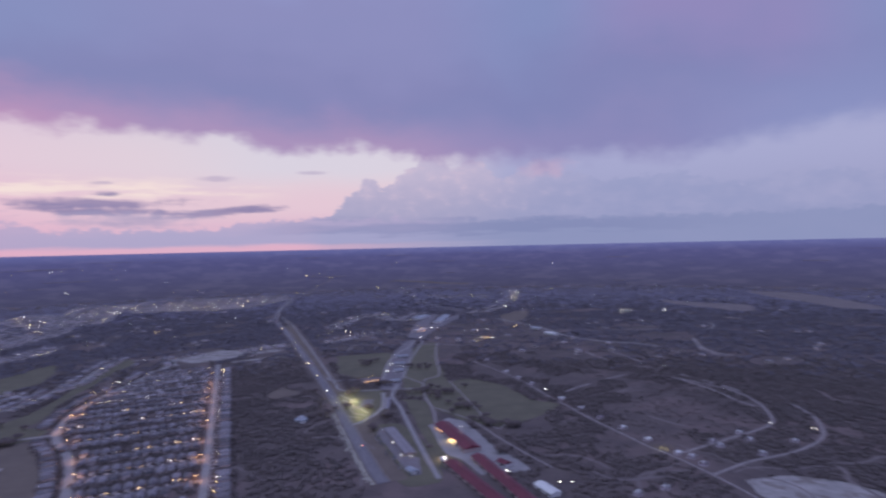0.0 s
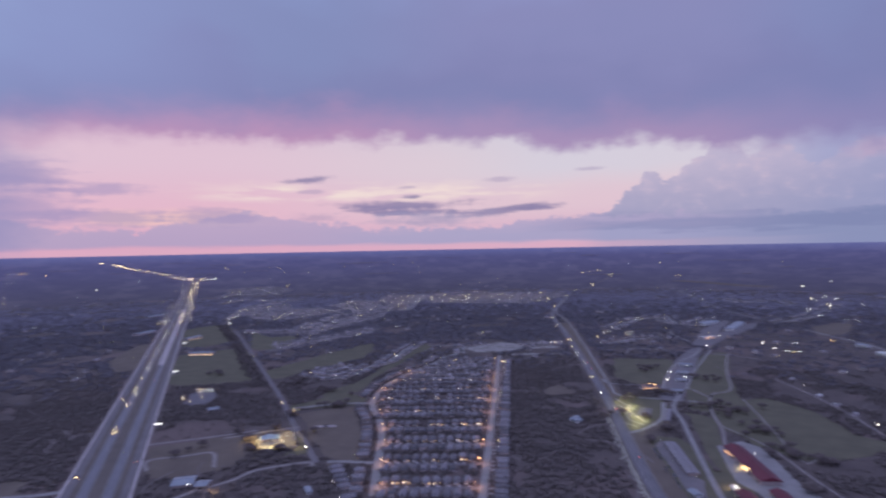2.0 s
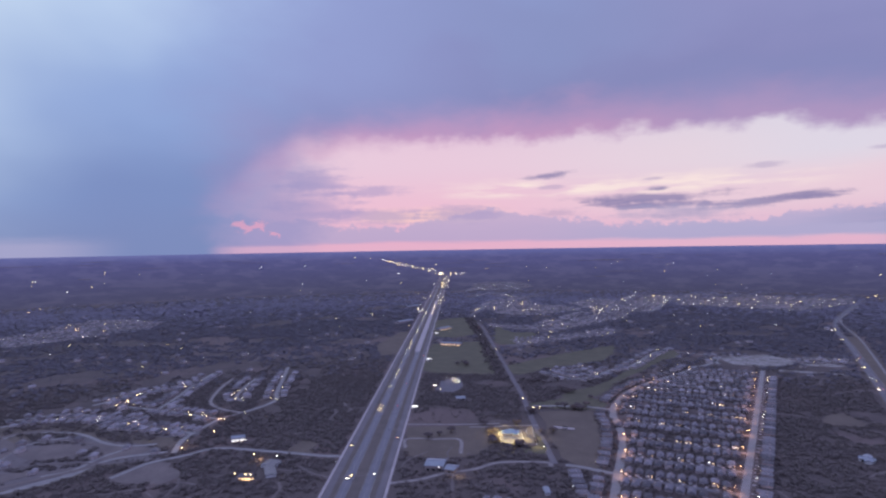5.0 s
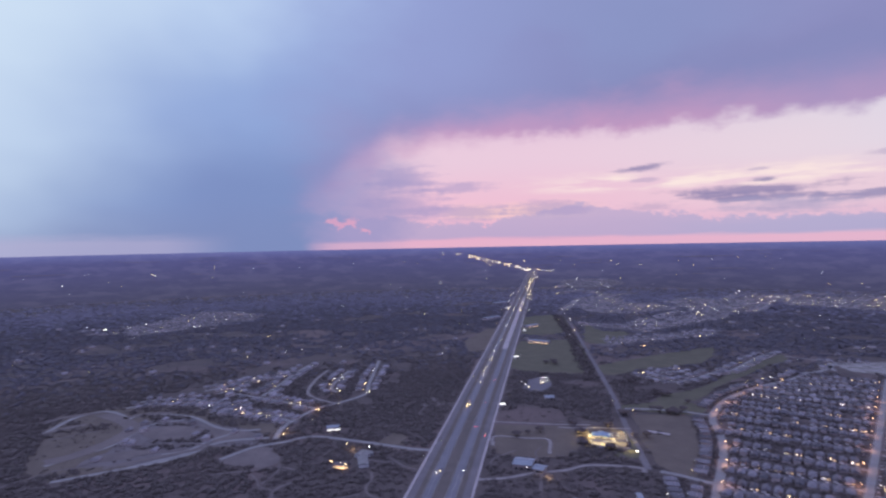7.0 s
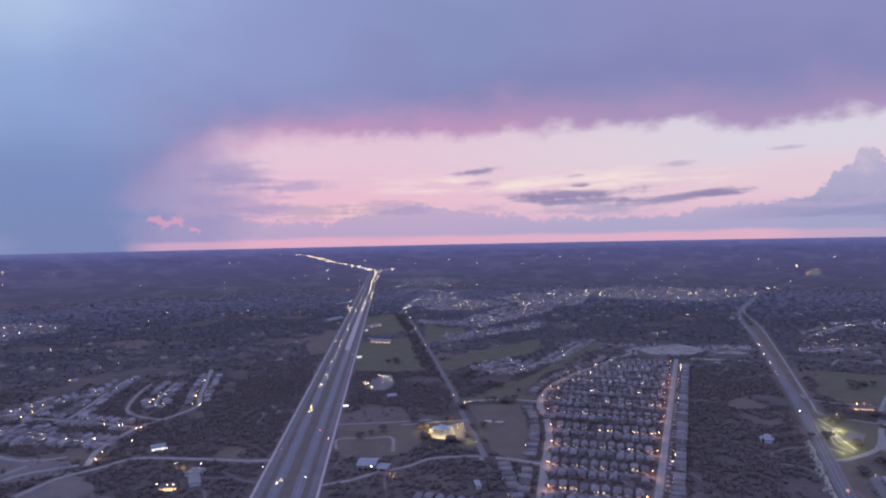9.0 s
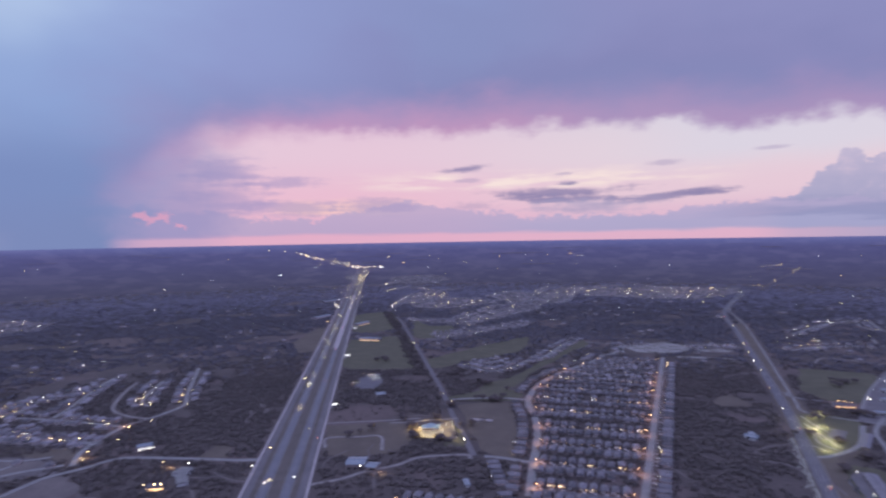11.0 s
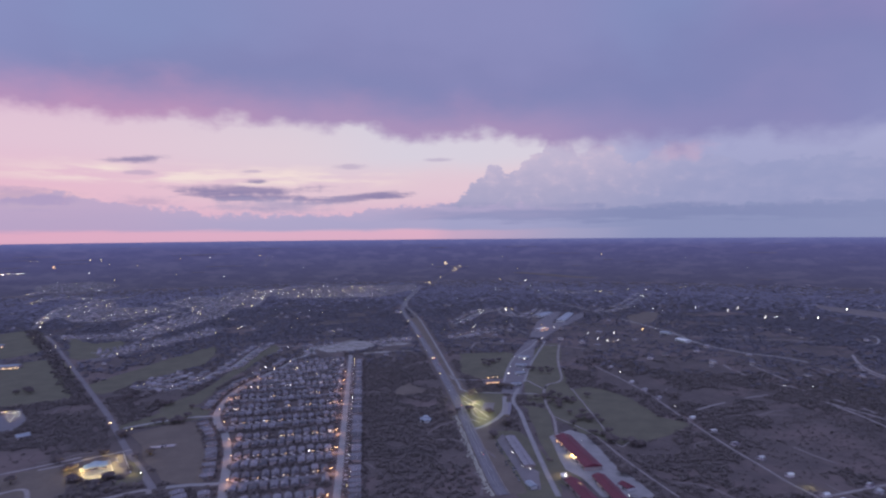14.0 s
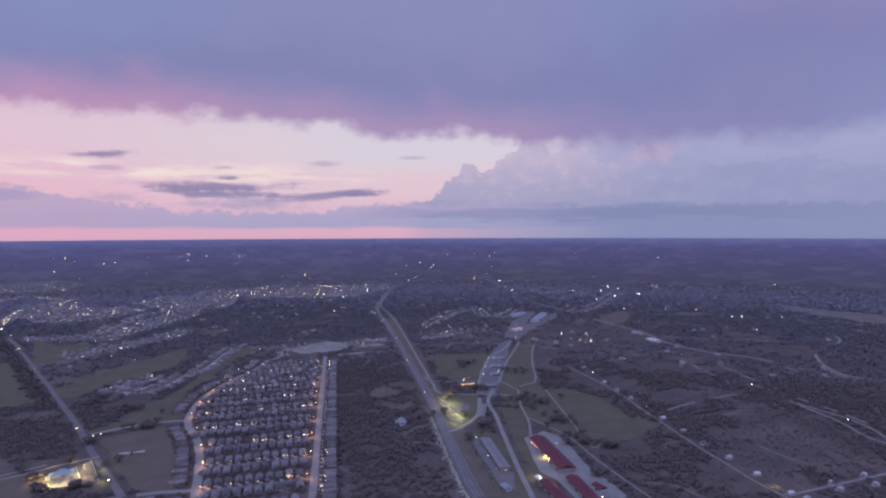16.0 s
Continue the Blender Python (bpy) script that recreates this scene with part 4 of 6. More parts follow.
bm = bmesh.new()
for q, n, d in DRIVES:
    c = q - d * 2.2 + n * 8.4
    e0, e1 = c, c + n * 5.2
    vs = [bm.verts.new((*(e + d * k), 0.24)) for e, k in ((e0, -2), (e0, 2), (e1, 2), (e1, -2))]
    bm.faces.new(vs)
tagged(part("driveways", bm, M_CONCRETE), "pale concrete driveways before the houses", "driveway", kind="stuff")

# estates further off: rows of houses along their streets
FAR_SITES = list(MORE_SITES)
BARE_LAND = []


def estate(w, pts, gap=15.0, off=16.0, lit=0.32, both=True, mat=None, build=True):
    line = smooth(pts)
    if build:
        road("street", w, pts, mat or M_STREET, "pale street of a far housing estate", category="street")
    run = 0.0
    for (x0, y0), (x1, y1) in zip(line[:-1], line[1:]):
        d = Vector((x1 - x0, y1 - y0))
        L = d.length
        if L < 0.1:
            continue
        d.normalize()
        n = Vector((-d.y, d.x))
        s = gap - run
        while s < L:
            for sg in ((1, -1) if both else (1,)):
                if rng.random() < 0.12:
                    continue
                q = Vector((x0, y0)) + d * s + n * sg * (off + rng.uniform(-2, 2))
                FAR_SITES.append((q.x, q.y, math.degrees(math.atan2(n.y, n.x)) + 90 + (180 if sg > 0 else 0), rng.random() < lit))
            s += gap
        run = (L - (s - gap))


estate(9, [(-1711, 1598), (-1982, 1974), (-1996, 2154), (-2008, 2276)], 18)
estate(9, [(-1774, 1789), (-1746, 1910), (-1645, 2020), (-1446, 1951)], 18)
estate(9, [(-1283, 1494), (-1355, 1743), (-1385, 1900), (-1380, 1991), (-1319, 2081)], 18)
estate(9, [(-1317, 1969), (-1524, 2384), (-1641, 2666), (-1616, 2784)], 20)
estate(9, [(-1628, 2128), (-1666, 2365), (-1511, 2342)], 20)
estate(9, [(-1406, 1379), (-1348, 1413), (-1266, 1442), (-1247, 1577), (-1228, 1712)], 18)
estate(9, [(-1149, 1219), (-1093, 1281), (-1059, 1404), (-1014, 1461), (-1044, 1586)], 17)
estate(9, [(-1218, 2095), (-1415, 2589), (-1467, 2803)], 20)
estate(10, [(-1313, 2480), (-1410, 2752), (-1436, 2899), (-1323, 3010), (-1138, 3001), (-979, 2779)], 20)
estate(9, [(-1279, 2417), (-1155, 2501), (-1025, 2590), (-891, 2608), (-840, 2716)], 20)
estate(9, [(-1037, 2858), (-926, 2995), (-790, 3078)], 20)
estate(8, [(-815, 967), (-724, 957), (-712, 1023), (-721, 1094), (-711, 1140), (-755, 1309), (-767, 1400)], 15)
estate(8, [(-816, 983), (-784, 1004), (-768, 1068)], 16)
estate(8, [(-493, 1439), (-447, 1492), (-394, 1533)], 16)
estate(8, [(-588, 1301), (-629, 1375), (-567, 1429)], 16, both=False)
estate(8, [(-945, 321), (-1041, 277), (-1138, 221)], 16, build=False)
estate(8, [(-1083, 262), (-1137, 303), (-1241, 374), (-1306, 427)], 15, build=False)
estate(8, [(-1029, 390), (-1065, 391), (-1123, 426), (-1192, 480)], 15, build=False)
estate(8, [(-1002, 437), (-1057, 468), (-1198, 555)], 16, build=False)
estate(8, [(-1046, 173), (-990, 213), (-935, 249), (-896, 267)], 15)
estate(8, [(-1153, 198), (-1177, 237), (-1235, 288)], 15)
estate(9, [(-2317, -63), (-2285, 63), (-2368, 204), (-2352, 351), (-2322, 548)], 22, lit=0.3)
estate(9, [(-2216, -31), (-2155, 105), (-2135, 233)], 22, lit=0.3)
estate(8, [(-1173, 66), (-1155, 136), (-1077, 188), (-1017, 222)], 16)
estate(8, [(-1189, 178), (-1224, 290), (-1247, 391)], 16)
estate(9, [(-2578, 2346), (-2750, 2655), (-2833, 2902), (-2382, 2590)], 24)
estate(9, [(-2247, 2045), (-2338, 2302), (-2051, 2230), (-2009, 2366)], 22)
estate(9, [(-332, 1803), (-296, 2064), (-247, 2178)], 24, 22)
estate(9, [(-208, 2233), (-148, 2014), (-99, 2021), (-64, 2203)], 24, 22)
estate(9, [(-44, 2986), (67, 2783), (182, 2930), (243, 2686)], 30, 25, 0.15)
estate(9, [(-289, 1564), (-239, 1661), (-161, 1721)], 26, 24, 0.15)
estate(8, [(132, 2123), (260, 2383), (387, 2825)], 30, 25, 0.1)



def fill_estate(pts, gap_u, gap_v, turn, lit=0.32, built=0.86):
    """Blocks of houses on pale, treeless ground."""
    BARE_LAND.append(pts)
    plot("estate_ground", pts, M_LOTS, "pale bare ground between rows of far houses", z=0.03, open_it=False, category="ground")
    xs, ys = [p[0] for p in pts], [p[1] for p in pts]
    c, sn = math.cos(radians(turn)), math.sin(radians(turn))
    cx, cy = sum(xs) / len(xs), sum(ys) / len(ys)
    R_ = max(math.hypot(x - cx, y - cy) for x, y in pts)
    for i in range(int(-R_ / gap_u), int(R_ / gap_u) + 1):
        for j in range(int(-R_ / gap_v), int(R_ / gap_v) + 1):
            u, v = i * gap_u + rng.uniform(-2, 2), j * gap_v + rng.uniform(-4, 4)
            x, y = cx + u * c - v * sn + 10 * noise.noise((u * 0.004, v * 0.004, 2.0)), cy + u * sn + v * c + 60 * noise.noise((u * 0.003, v * 0.003, 5.0))
            inside = False
            for (x0, y0), (x1, y1) in zip(pts, pts[1:] + pts[:1]):
                if (y0 > y) != (y1 > y) and x < (x1 - x0) * (y - y0) / (y1 - y0) + x0:
                    inside = not inside
            if inside and rng.random() < built:
                FAR_SITES.append((x, y, turn + (0 if j % 2 else 180), rng.random() < lit))


fill_estate([(-1811, 1757), (-1945, 1962), (-1958, 2219), (-1744, 1990), (-1567, 2048), (-1467, 1948), (-1471, 1726), (-1621, 1634)], 15, 34, 25)
fill_estate([(-1521, 2037), (-1656, 2200), (-1695, 2407), (-1511, 2386), (-1585, 2729), (-1512, 2797), (-1218, 2095), (-1296, 1972)], 16, 36, 10)
fill_estate([(-1269, 1478), (-1350, 1949), (-1277, 2054), (-1186, 1871), (-1154, 1415), (-1291, 1371), (-1384, 1358), (-1444, 1417)], 15, 34, 30)
fill_estate([(-1118, 1186), (-1105, 1314), (-1068, 1623), (-1001, 1534), (-1028, 1362), (-1062, 1142)], 15, 34, 35)
fill_estate([(-1279, 2417), (-1403, 2782), (-1184, 2995), (-815, 3178), (-743, 2896), (-820, 2478)], 16, 38, 5)
fill_estate([(-2602, 2434), (-2421, 2510), (-2531, 2891), (-2948, 3142), (-3023, 2829)], 22, 50, 20)
fill_estate([(-2333, 86), (-2406, 180), (-2663, 384), (-2583, 531), (-2356, 581), (-2184, 485), (-2151, 311), (-2084, 157), (-2085, 77)], 18, 40, 60, 0.25)
ORCHARD = ([(-1150, -60), (-1155, 60), (-1090, 185), (-960, 235), (-870, 235), (-832, 150), (-815, 0), (-870, -80)])
plot("building_ground", ORCHARD, M_DRY, "brown stripped building ground with scattered trees", z=0.02, open_it=False, category="bare ground")
for pts in ([(-1068, 42), (-1078, 72), (-1049, 111), (-1011, 138), (-937, 159), (-902, 184), (-887, 213)], [(-962, 38), (-1004, 60), (-1014, 87), (-1009, 120)], [(-855, 74), (-852, 106), (-879, 140), (-892, 172)], [(-829, 33), (-835, 69), (-838, 94), (-849, 110)]):
    road("street", 6, pts, M_STREET, "pale street of unfinished plots", z=0.27, category="street")
for w, pts in ((5, [(-1001, 35), (-1020, 73), (-993, 117), (-920, 161)]), (5, [(-919, 19), (-911, 58), (-886, 104), (-843, 148)]), (5, [(-871, -24), (-876, 18), (-871, 62), (-857, 108)])):
    road("dirt_road", w, pts, M_TRACK, "pale scraped road over building ground", z=0.28)
fill_estate([(-1001, 35), (-1037, 106), (-943, 165), (-877, 208), (-820, 195), (-847, 141), (-830, 91), (-840, 29), (-871, -24), (-927, 19)], 13, 27, 62, 0.1, 0.16)
road("dirt_road", 24, [(-911, -60), (-917, -31), (-939, 0), (-968, 27), (-1008, 46), (-1058, 37), (-1123, 9)], M_TRACK, "wide pale scraped road over building ground", z=0.3)
road("dirt_road", 12, [(-1076, 37), (-1081, 69), (-1065, 108)], M_TRACK, "pale scraped road over building ground", z=0.3)
road("dirt_road", 11, [(-1059, -69), (-1069, -43), (-1074, -15)], M_TRACK, "pale scraped road over building ground", z=0.3)
road("dirt_road", 11, [(-1126, -74), (-1141, -38), (-1136, 7)], M_TRACK, "pale scraped road over building ground", z=0.3)
road("dirt_road", 9, [(-843, 6), (-848, 48), (-848, 100), (-852, 142)], M_TRACK, "pale scraped road over building ground", z=0.3)
plot("bare_lot", [(-976, 55), (-986, 100), (-936, 140), (-907, 121), (-927, 73)], M_TRACK, "pale scraped earth of building plots", z=0.2, category="bare ground")
plot("bare_lot", [(-889, -6), (-900, 31), (-886, 70), (-871, 62), (-867, 18)], M_TRACK, "pale scraped earth of building plots", z=0.2, category="bare ground")
plot("bare_lot", [(-767, 144), (-795, 160), (-786, 201), (-748, 206), (-735, 175)], M_TRACK, "pale scraped earth beside the road", category="bare ground")
estate(8, [(-1143, 44), (-1145, 71), (-1131, 117), (-1098, 153), (-1062, 179), (-1006, 209)], 16, lit=0.55)

fill_estate([(-1014, 164), (-1102, 178), (-1019, 227), (-931, 277), (-885, 256), (-969, 195)], 14, 32, 60)

for _ in range(260):
    az, d = radians(rng.uniform(-40, 102)), 1350 * (2.8 ** rng.random())
    x, y = -math.sin(az) * d, math.cos(az) * d
    i, j = int((x - RX0) / RS), int((y - RY0) / RS)
    if 0 <= i < RW and 0 <= j < RH and OPEN[j, i] == 0:
        FAR_SITES.append((x, y, rng.uniform(0, 360), rng.random() < 0.2))
        clear_line([(x - 12, y), (x + 12, y)], 16)

UNIT_V = np.array([(-.5, -.5, 0), (.5, -.5, 0), (.5, .5, 0), (-.5, .5, 0), (-.5, -.5, 1), (.5, -.5, 1), (.5, .5, 1), (-.5, .5, 1)])
wv, wf, rv, rf = [], [], [], []
FAR_LAMPS = []
for k, (x, y, f, lit) in enumerate(FAR_SITES):
    c = land(x, y)
    q = squeeze(x, y)
    w, d, h, rise = rng.uniform(7.5, 10) * q, rng.uniform(10, 13.5) * q, rng.choice((2.9, 2.9, 5.2)) * q, 2.8 * q
    ca, sa = math.cos(radians(f)), math.sin(radians(f))
    rot = np.array([(ca, -sa, 0), (sa, ca, 0), (0, 0, 1)])
    o = np.array(c)
    wv.append((UNIT_V * (w, d, h)) @ rot.T + o)
    wf.append(np.array([(0, 1, 5, 4), (1, 2, 6, 5), (2, 3, 7, 6), (3, 0, 4, 7)]) + 8 * k)
    a, b = w / 2 + 0.4 * q, d / 2 + 0.4 * q
    ins = rng.choice((0.05, 3.5)) * q
    top = np.array([(-a, -b, h), (a, -b, h), (a, b, h), (-a, b, h), (0, -b + ins, h + rise), (0, b - ins, h + rise)])
    rv.append(top @ rot.T + o)
    rf.append(np.array([(0, 1, 4, 4), (1, 2, 5, 4), (2, 3, 5, 5), (3, 0, 4, 5)]) + 6 * k)
    if math.hypot(x, y) < FLAT:
        clear_line([(x - 0.1, y), (x + 0.1, y)], 8)
    if lit:
        FAR_LAMPS.append((x - sa * -9, y - ca * 9, 3.0, rng.choice((0, 0, 1, 1))))
rf = np.vstack(rf)
rt = np.vstack([rf[:, :3], rf[rf[:, 2] != rf[:, 3]][:, [0, 2, 3]]])
M_ROOFS = material("far_shingle_roof", (0.27, 0.232, 0.292), (0.20, 0.172, 0.218), 0.85, 0.05, 0.3, 0.0, per_island=0.5)
M_WALLS = material("far_house_wall", (0.60, 0.50, 0.54), (0.44, 0.37, 0.40), 0.85, 0.05, 0.3, 0.0, per_island=0.35)
far_houses = tagged(new("distant_houses"), "rows of small grey-roofed houses of far estates", "houses", kind="stuff")
from_arrays("walls", np.vstack(wv), np.vstack(wf), M_WALLS).parent = far_houses
from_arrays("roofs", np.vstack(rv), rt, M_ROOFS).parent = far_houses

# faint dirt tracks through the brush, and pale fields on the far hills
bm = bmesh.new()
for _ in range(150):
    az, d, a = radians(rng.uniform(-40, 100)), 620 * (5.0 ** rng.random()), rng.uniform(0, math.pi)
    x, y = -math.sin(az) * d, math.cos(az) * d
    i, j = int((x - RX0) / RS), int((y - RY0) / RS)
    if not (0 <= i < RW and 0 <= j < RH) or OPEN[j, i]:
        continue
    n = rng.randrange(3, 6)
    pts = [(x, y)]
    for k in range(n):
        a += rng.uniform(-0.7, 0.7)
        pts.append((pts[-1][0] + math.cos(a) * 22, pts[-1][1] + math.sin(a) * 22))
    line = smooth(pts, 3)
    ribbon_bm(bm, line, rng.uniform(2.2, 4.0), 0.12 + 0.002 * rng.randrange(20), 0.2)
    clear_line(line, 4.5)
tagged(part("dirt_tracks", bm, M_TRACK), "faint brown dirt tracks winding through the brush", "track", kind="stuff")
bm = bmesh.new()
for _ in range(46):
    az, d = radians(rng.uniform(-38, 100)), rng.uniform(3600, 16000)
    x, y = -math.sin(az) * d, math.cos(az) * d
    tx, ty = math.cos(az), math.sin(az)
    w = rng.uniform(60, 420) * d / 6000
    ribbon_bm(bm, [(x - tx * w / 2, y - ty * w / 2), (x, y + 8), (x + tx * w / 2, y + ty * w / 2)], rng.uniform(40, 110) * d / 6000, 22 + rng.random(), 2.0)
tagged(part("far_fields", bm, M_TRACK), "pale far fields and ponds among the hills", "fields", kind="stuff")

# ---- larger buildings ----


def lowered(p, z, h=290.0):
    return Vector(p) * (1 - z / h)


def hall(a, b, w, h, rise, roof, wall, label, category="building", name="hall", lit="", doors=3, every=1, lit_side=-1):
    """A long gabled building between the ends a and b of its ridge."""
    a, b = lowered(a, h + rise), lowered(b, h + rise)
    d = b - a
    L = d.length
    e = thing(name, label, category)
    e.matrix_basis = pose((a.x + b.x) / 2, (a.y + b.y) / 2, 0, 0, 0, math.degrees(math.atan2(d.y, d.x)))
    part("wall", box(-L / 2, L / 2, -w / 2, w / 2, 0, h), wall, e)
    bm = hip_bm(bmesh.new(), -L / 2 - 0.8, L / 2 + 0.8, -w / 2 - 0.9, w / 2 + 0.9, h + 0.05, rise, 0.02, along_x=True)
    part("roof", bm, roof, e)
    bm = box(-L / 2 - 0.8, L / 2 + 0.8, -0.3, 0.3, h + rise - 0.05, h + rise + 0.25)
    part("ridge_cap", bm, roof, e)
    for i in range(doors):
        x = -L / 2 + L * (i + 0.5) / doors
        for s in (1, -1):
            mat = lit if lit and s == lit_side and i % every == 0 else M_GLASS
            part("door", box(x - 1.6, x + 1.6, s * (w / 2 + 0.06) - 0.06, s * (w / 2 + 0.06) + 0.06, 0, 2.6), mat, e)
            part("window", box(x + 3.0, x + 5.4, s * (w / 2 + 0.05) - 0.05, s * (w / 2 + 0.05) + 0.05, 1.0, 2.4), mat, e)
    clear_line([tuple(a), tuple(b)], w / 2 + 5)
    return e


hall((4, 847), (42, 741), 22, 5, 4, M_RED, M_WALL, "long hall with a dull red metal roof, amber-lit front", lit=G_AMBER_GLOW, doors=6, every=3)
hall((13, 696), (62, 582), 15, 4, 3, M_RED, M_WALL, "long shed with a dull red metal roof", name="shed", doors=7)
hall((46, 713), (93, 580), 15, 4, 3, M_RED, M_WALL, "long shed with a dull red metal roof", name="shed", doors=7)
hall((72, 695), (81, 683), 10, 3.5, 2.5, M_RED, M_WHITE, "small outbuilding with a red metal roof", name="shed", doors=1)
hall((107, 626), (120, 599), 12, 4, 2, M_WHITE, M_WHITE, "white outbuilding below the red sheds", name="shed", doors=2)
hall((4, 704), (7, 698), 5, 5, 1, M_WHITE, M_WHITE, "white gatehouse under a bright lamp", name="gatehouse", doors=1)
hall((-577, 460), (-559, 475), 24, 6, 2, M_METAL, M_WALL, "grey metal warehouse beside the highway", name="warehouse", doors=3)
hall((-547, 468), (-535, 474), 16, 4, 1.5, M_METAL, M_WALL, "lower grey annexe of the warehouse", name="warehouse", doors=1)
hall((-217, 878), (-201, 880), 8, 3.5, 1.8, M_METAL, M_WHITE, "pale blue-roofed house alone in the woods", "house", "farmhouse", doors=2)
hall((-212, 892), (-205, 868), 7.5, 3.5, 1.7, M_METAL, M_WHITE, "pale blue-roofed wing of a house in the woods", "house", "farmhouse", doors=1)
hall((-555, 687), (-528, 701), 6, 1.2, 0.4, M_CONCRETE, M_CONCRETE, "low pale concrete slab in the brown field", "slab", "slab", doors=1)
hall((-847, 305), (-840, 322), 12, 5, 2, M_METAL, M_WHITE, "pale teal-roofed building lit from within", name="shop", lit=G_SOFT, doors=3)
hall((-704, 300), (-714, 315), 18, 4, 1, M_GREY, M_WHITE, "pale flat-roofed shop at the junction", name="shop", doors=2)
hall((-672, 291), (-702, 302), 12, 4, 1, M_GREY, M_WHITE, "pale flat-roofed shop at the junction", name="shop", doors=2)
hall((-696, 261), (-686, 273), 12, 4, 1, M_ROOF, M_WALL, "dark-roofed shop with lit windows", name="shop", lit=G_WIN, doors=4)
hall((-71, 824), (-37, 724), 13, 3.5, 1.2, M_ROOF, M_WALL, "long low building with a dark shingle roof", name="motel", doors=9)
hall((-86, 985), (-84, 920), 8, 3, 1.2, M_ROOF, M_WALL, "narrow dark-roofed shed beside the street", name="shed", doors=4)
hall((-36, 676), (-29, 665), 8, 4, 1.5, M_METAL, M_WHITE, "white building at the end of the car park", name="shop", doors=2)
hall((-96, 1360), (-73, 1363), 13, 5, 1, M_METAL, M_WHITE, "white shop on the forecourt", name="shop", doors=3)
hall((-96, 1278), (-74, 1281), 11, 5, 1, M_METAL, M_WHITE, "white shop on the forecourt", name="shop", doors=3)
hall((-91, 1115), (-76, 1121), 8, 5, 1, M_METAL, M_WHITE, "white shop on the forecourt", name="shop", doors=3)
hall((-91, 1206), (-75, 1213), 9, 5, 1, M_METAL, M_WHITE, "white shop on the forecourt", name="shop", doors=3)
hall((-80, 2051), (-42, 2144), 30, 6, 2, M_METAL, M_WHITE, "white hall behind the forecourt", name="shop", doors=3)
hall((0, 1956), (35, 2139), 24, 6, 2, M_METAL, M_WHITE, "white hall behind the forecourt", name="shop", doors=3)
hall((-68, 1754), (-40, 1789), 14, 5.5, 0.6, M_WHITE, M_WALL, "filling station canopy glowing orange", "filling station", "filling_station", lit=G_AMBER_WIN, doors=2)
hall((-147, 1124), (-122, 1136), 14, 4, 2, M_ROOF, M_WALL, "dark restaurant with amber-lit front", name="restaurant", lit=G_AMBER_WIN, doors=3)
hall((-791, 598), (-786, 603), 6, 4, 0.4, G_SOFT, M_WHITE, "low kiosk with a glowing white canopy", name="kiosk", doors=1)
hall((-1100, 872), (-1098, 881), 7, 5, 0.4, G_SOFT, M_WHITE, "low kiosk with a glowing white canopy", name="kiosk", doors=1)
hall((-1416, 1156), (-1411, 1160), 8, 5, 0.4, G_SOFT, M_WHITE, "low kiosk with a glowing white canopy", name="kiosk", doors=1)
hall((-1938, 1485), (-1932, 1489), 9, 6, 0.4, G_SOFT, M_WHITE, "low kiosk with a glowing white canopy", name="kiosk", doors=1)
hall((-1271, 1059), (-1217, 1087), 20, 6, 2, M_METAL, M_WALL, "roadside store with yellow-lit front", name="store", lit=G_WIN, doors=5)
hall((-1488, 1222), (-1496, 1279), 20, 6, 2, M_METAL, M_WALL, "roadside store with a lit front", name="store", lit=G_WIN, doors=3)
hall((-2152, 1574), (-2153, 1656), 26, 6, 2, M_METAL, M_WALL, "roadside warehouse beside the highway", name="warehouse", doors=3)
hall((-1736, 1232), (-1756, 1311), 22, 6, 2, M_METAL, M_WALL, "roadside warehouse beside the highway", name="warehouse", doors=3)
hall((-786, 693), (-777, 706), 16, 4, 1.5, M_METAL, M_WALL, "grey shed behind the lit car yard", name="shed", doors=2)
hall((-423, 511), (-411, 501), 5, 3, 0.6, M_METAL, M_WHITE, "white trailer beside the county road", name="trailer", doors=1)
hall((318, 1668), (338, 1637), 20, 6, 1.5, M_WHITE, M_WHITE, "white store on the far road", name="store", doors=3)
hall((293, 1775), (314, 1759), 18, 6, 1.5, M_METAL, M_WHITE, "white store on the far road", name="store", doors=3)

# These roofs emit amber in place of the lamplight that falls there.
hall((3, 806), (7, 798), 3.5, 3, 0.6, G_AMBER_GLOW, M_WALL, "small lean-to beside the red hall, lamplight put in as a glowing roof", "lean-to", "lean_to", doors=1)
hall((16, 765), (20, 758), 4, 3, 0.6, G_AMBER_GLOW, M_WALL, "small lean-to beside the red hall, lamplight put in as a glowing roof", "lean-to", "lean_to", doors=1)

# the floodlit building with a pale blue roof
bank_c = lowered((-590, 629), 8)
dv = Vector((1.0, 1.0))
bank = thing("office_building", "cream office building with a pale blue metal roof, floodlit yellow", "building")
bank.matrix_basis = pose(bank_c.x, bank_c.y, 0, 0, 0, math.degrees(math.atan2(dv.y, dv.x)))
bm = box(-12, 12, -6.5, 6.5, 0, 4)
box_bm(bm, -4, 5, 6.4, 10, 0, 3.9)
box_bm(bm, 4, 11, -9, -6.4, 0, 3.9)
part("wall", bm, M_CONCRETE, bank)
bm = hip_bm(bmesh.new(), -13, 13, -7.5, 7.5, 4.02, 3.2, 5, along_x=True)
hip_bm(bm, -5.5, 6.5, 1, 11.5, 4.04, 2.6, 3)
hip_bm(bm, 3, 12, -10.5, -1, 4.03, 2.5, 3)
part("roof", bm, M_BLUE, bank)
for i in range(5):
    part("window", box(-10.8 + i * 2.8, -9.4 + i * 2.8, -6.6, -6.45, 1.0, 2.6), M_GLASS, bank)
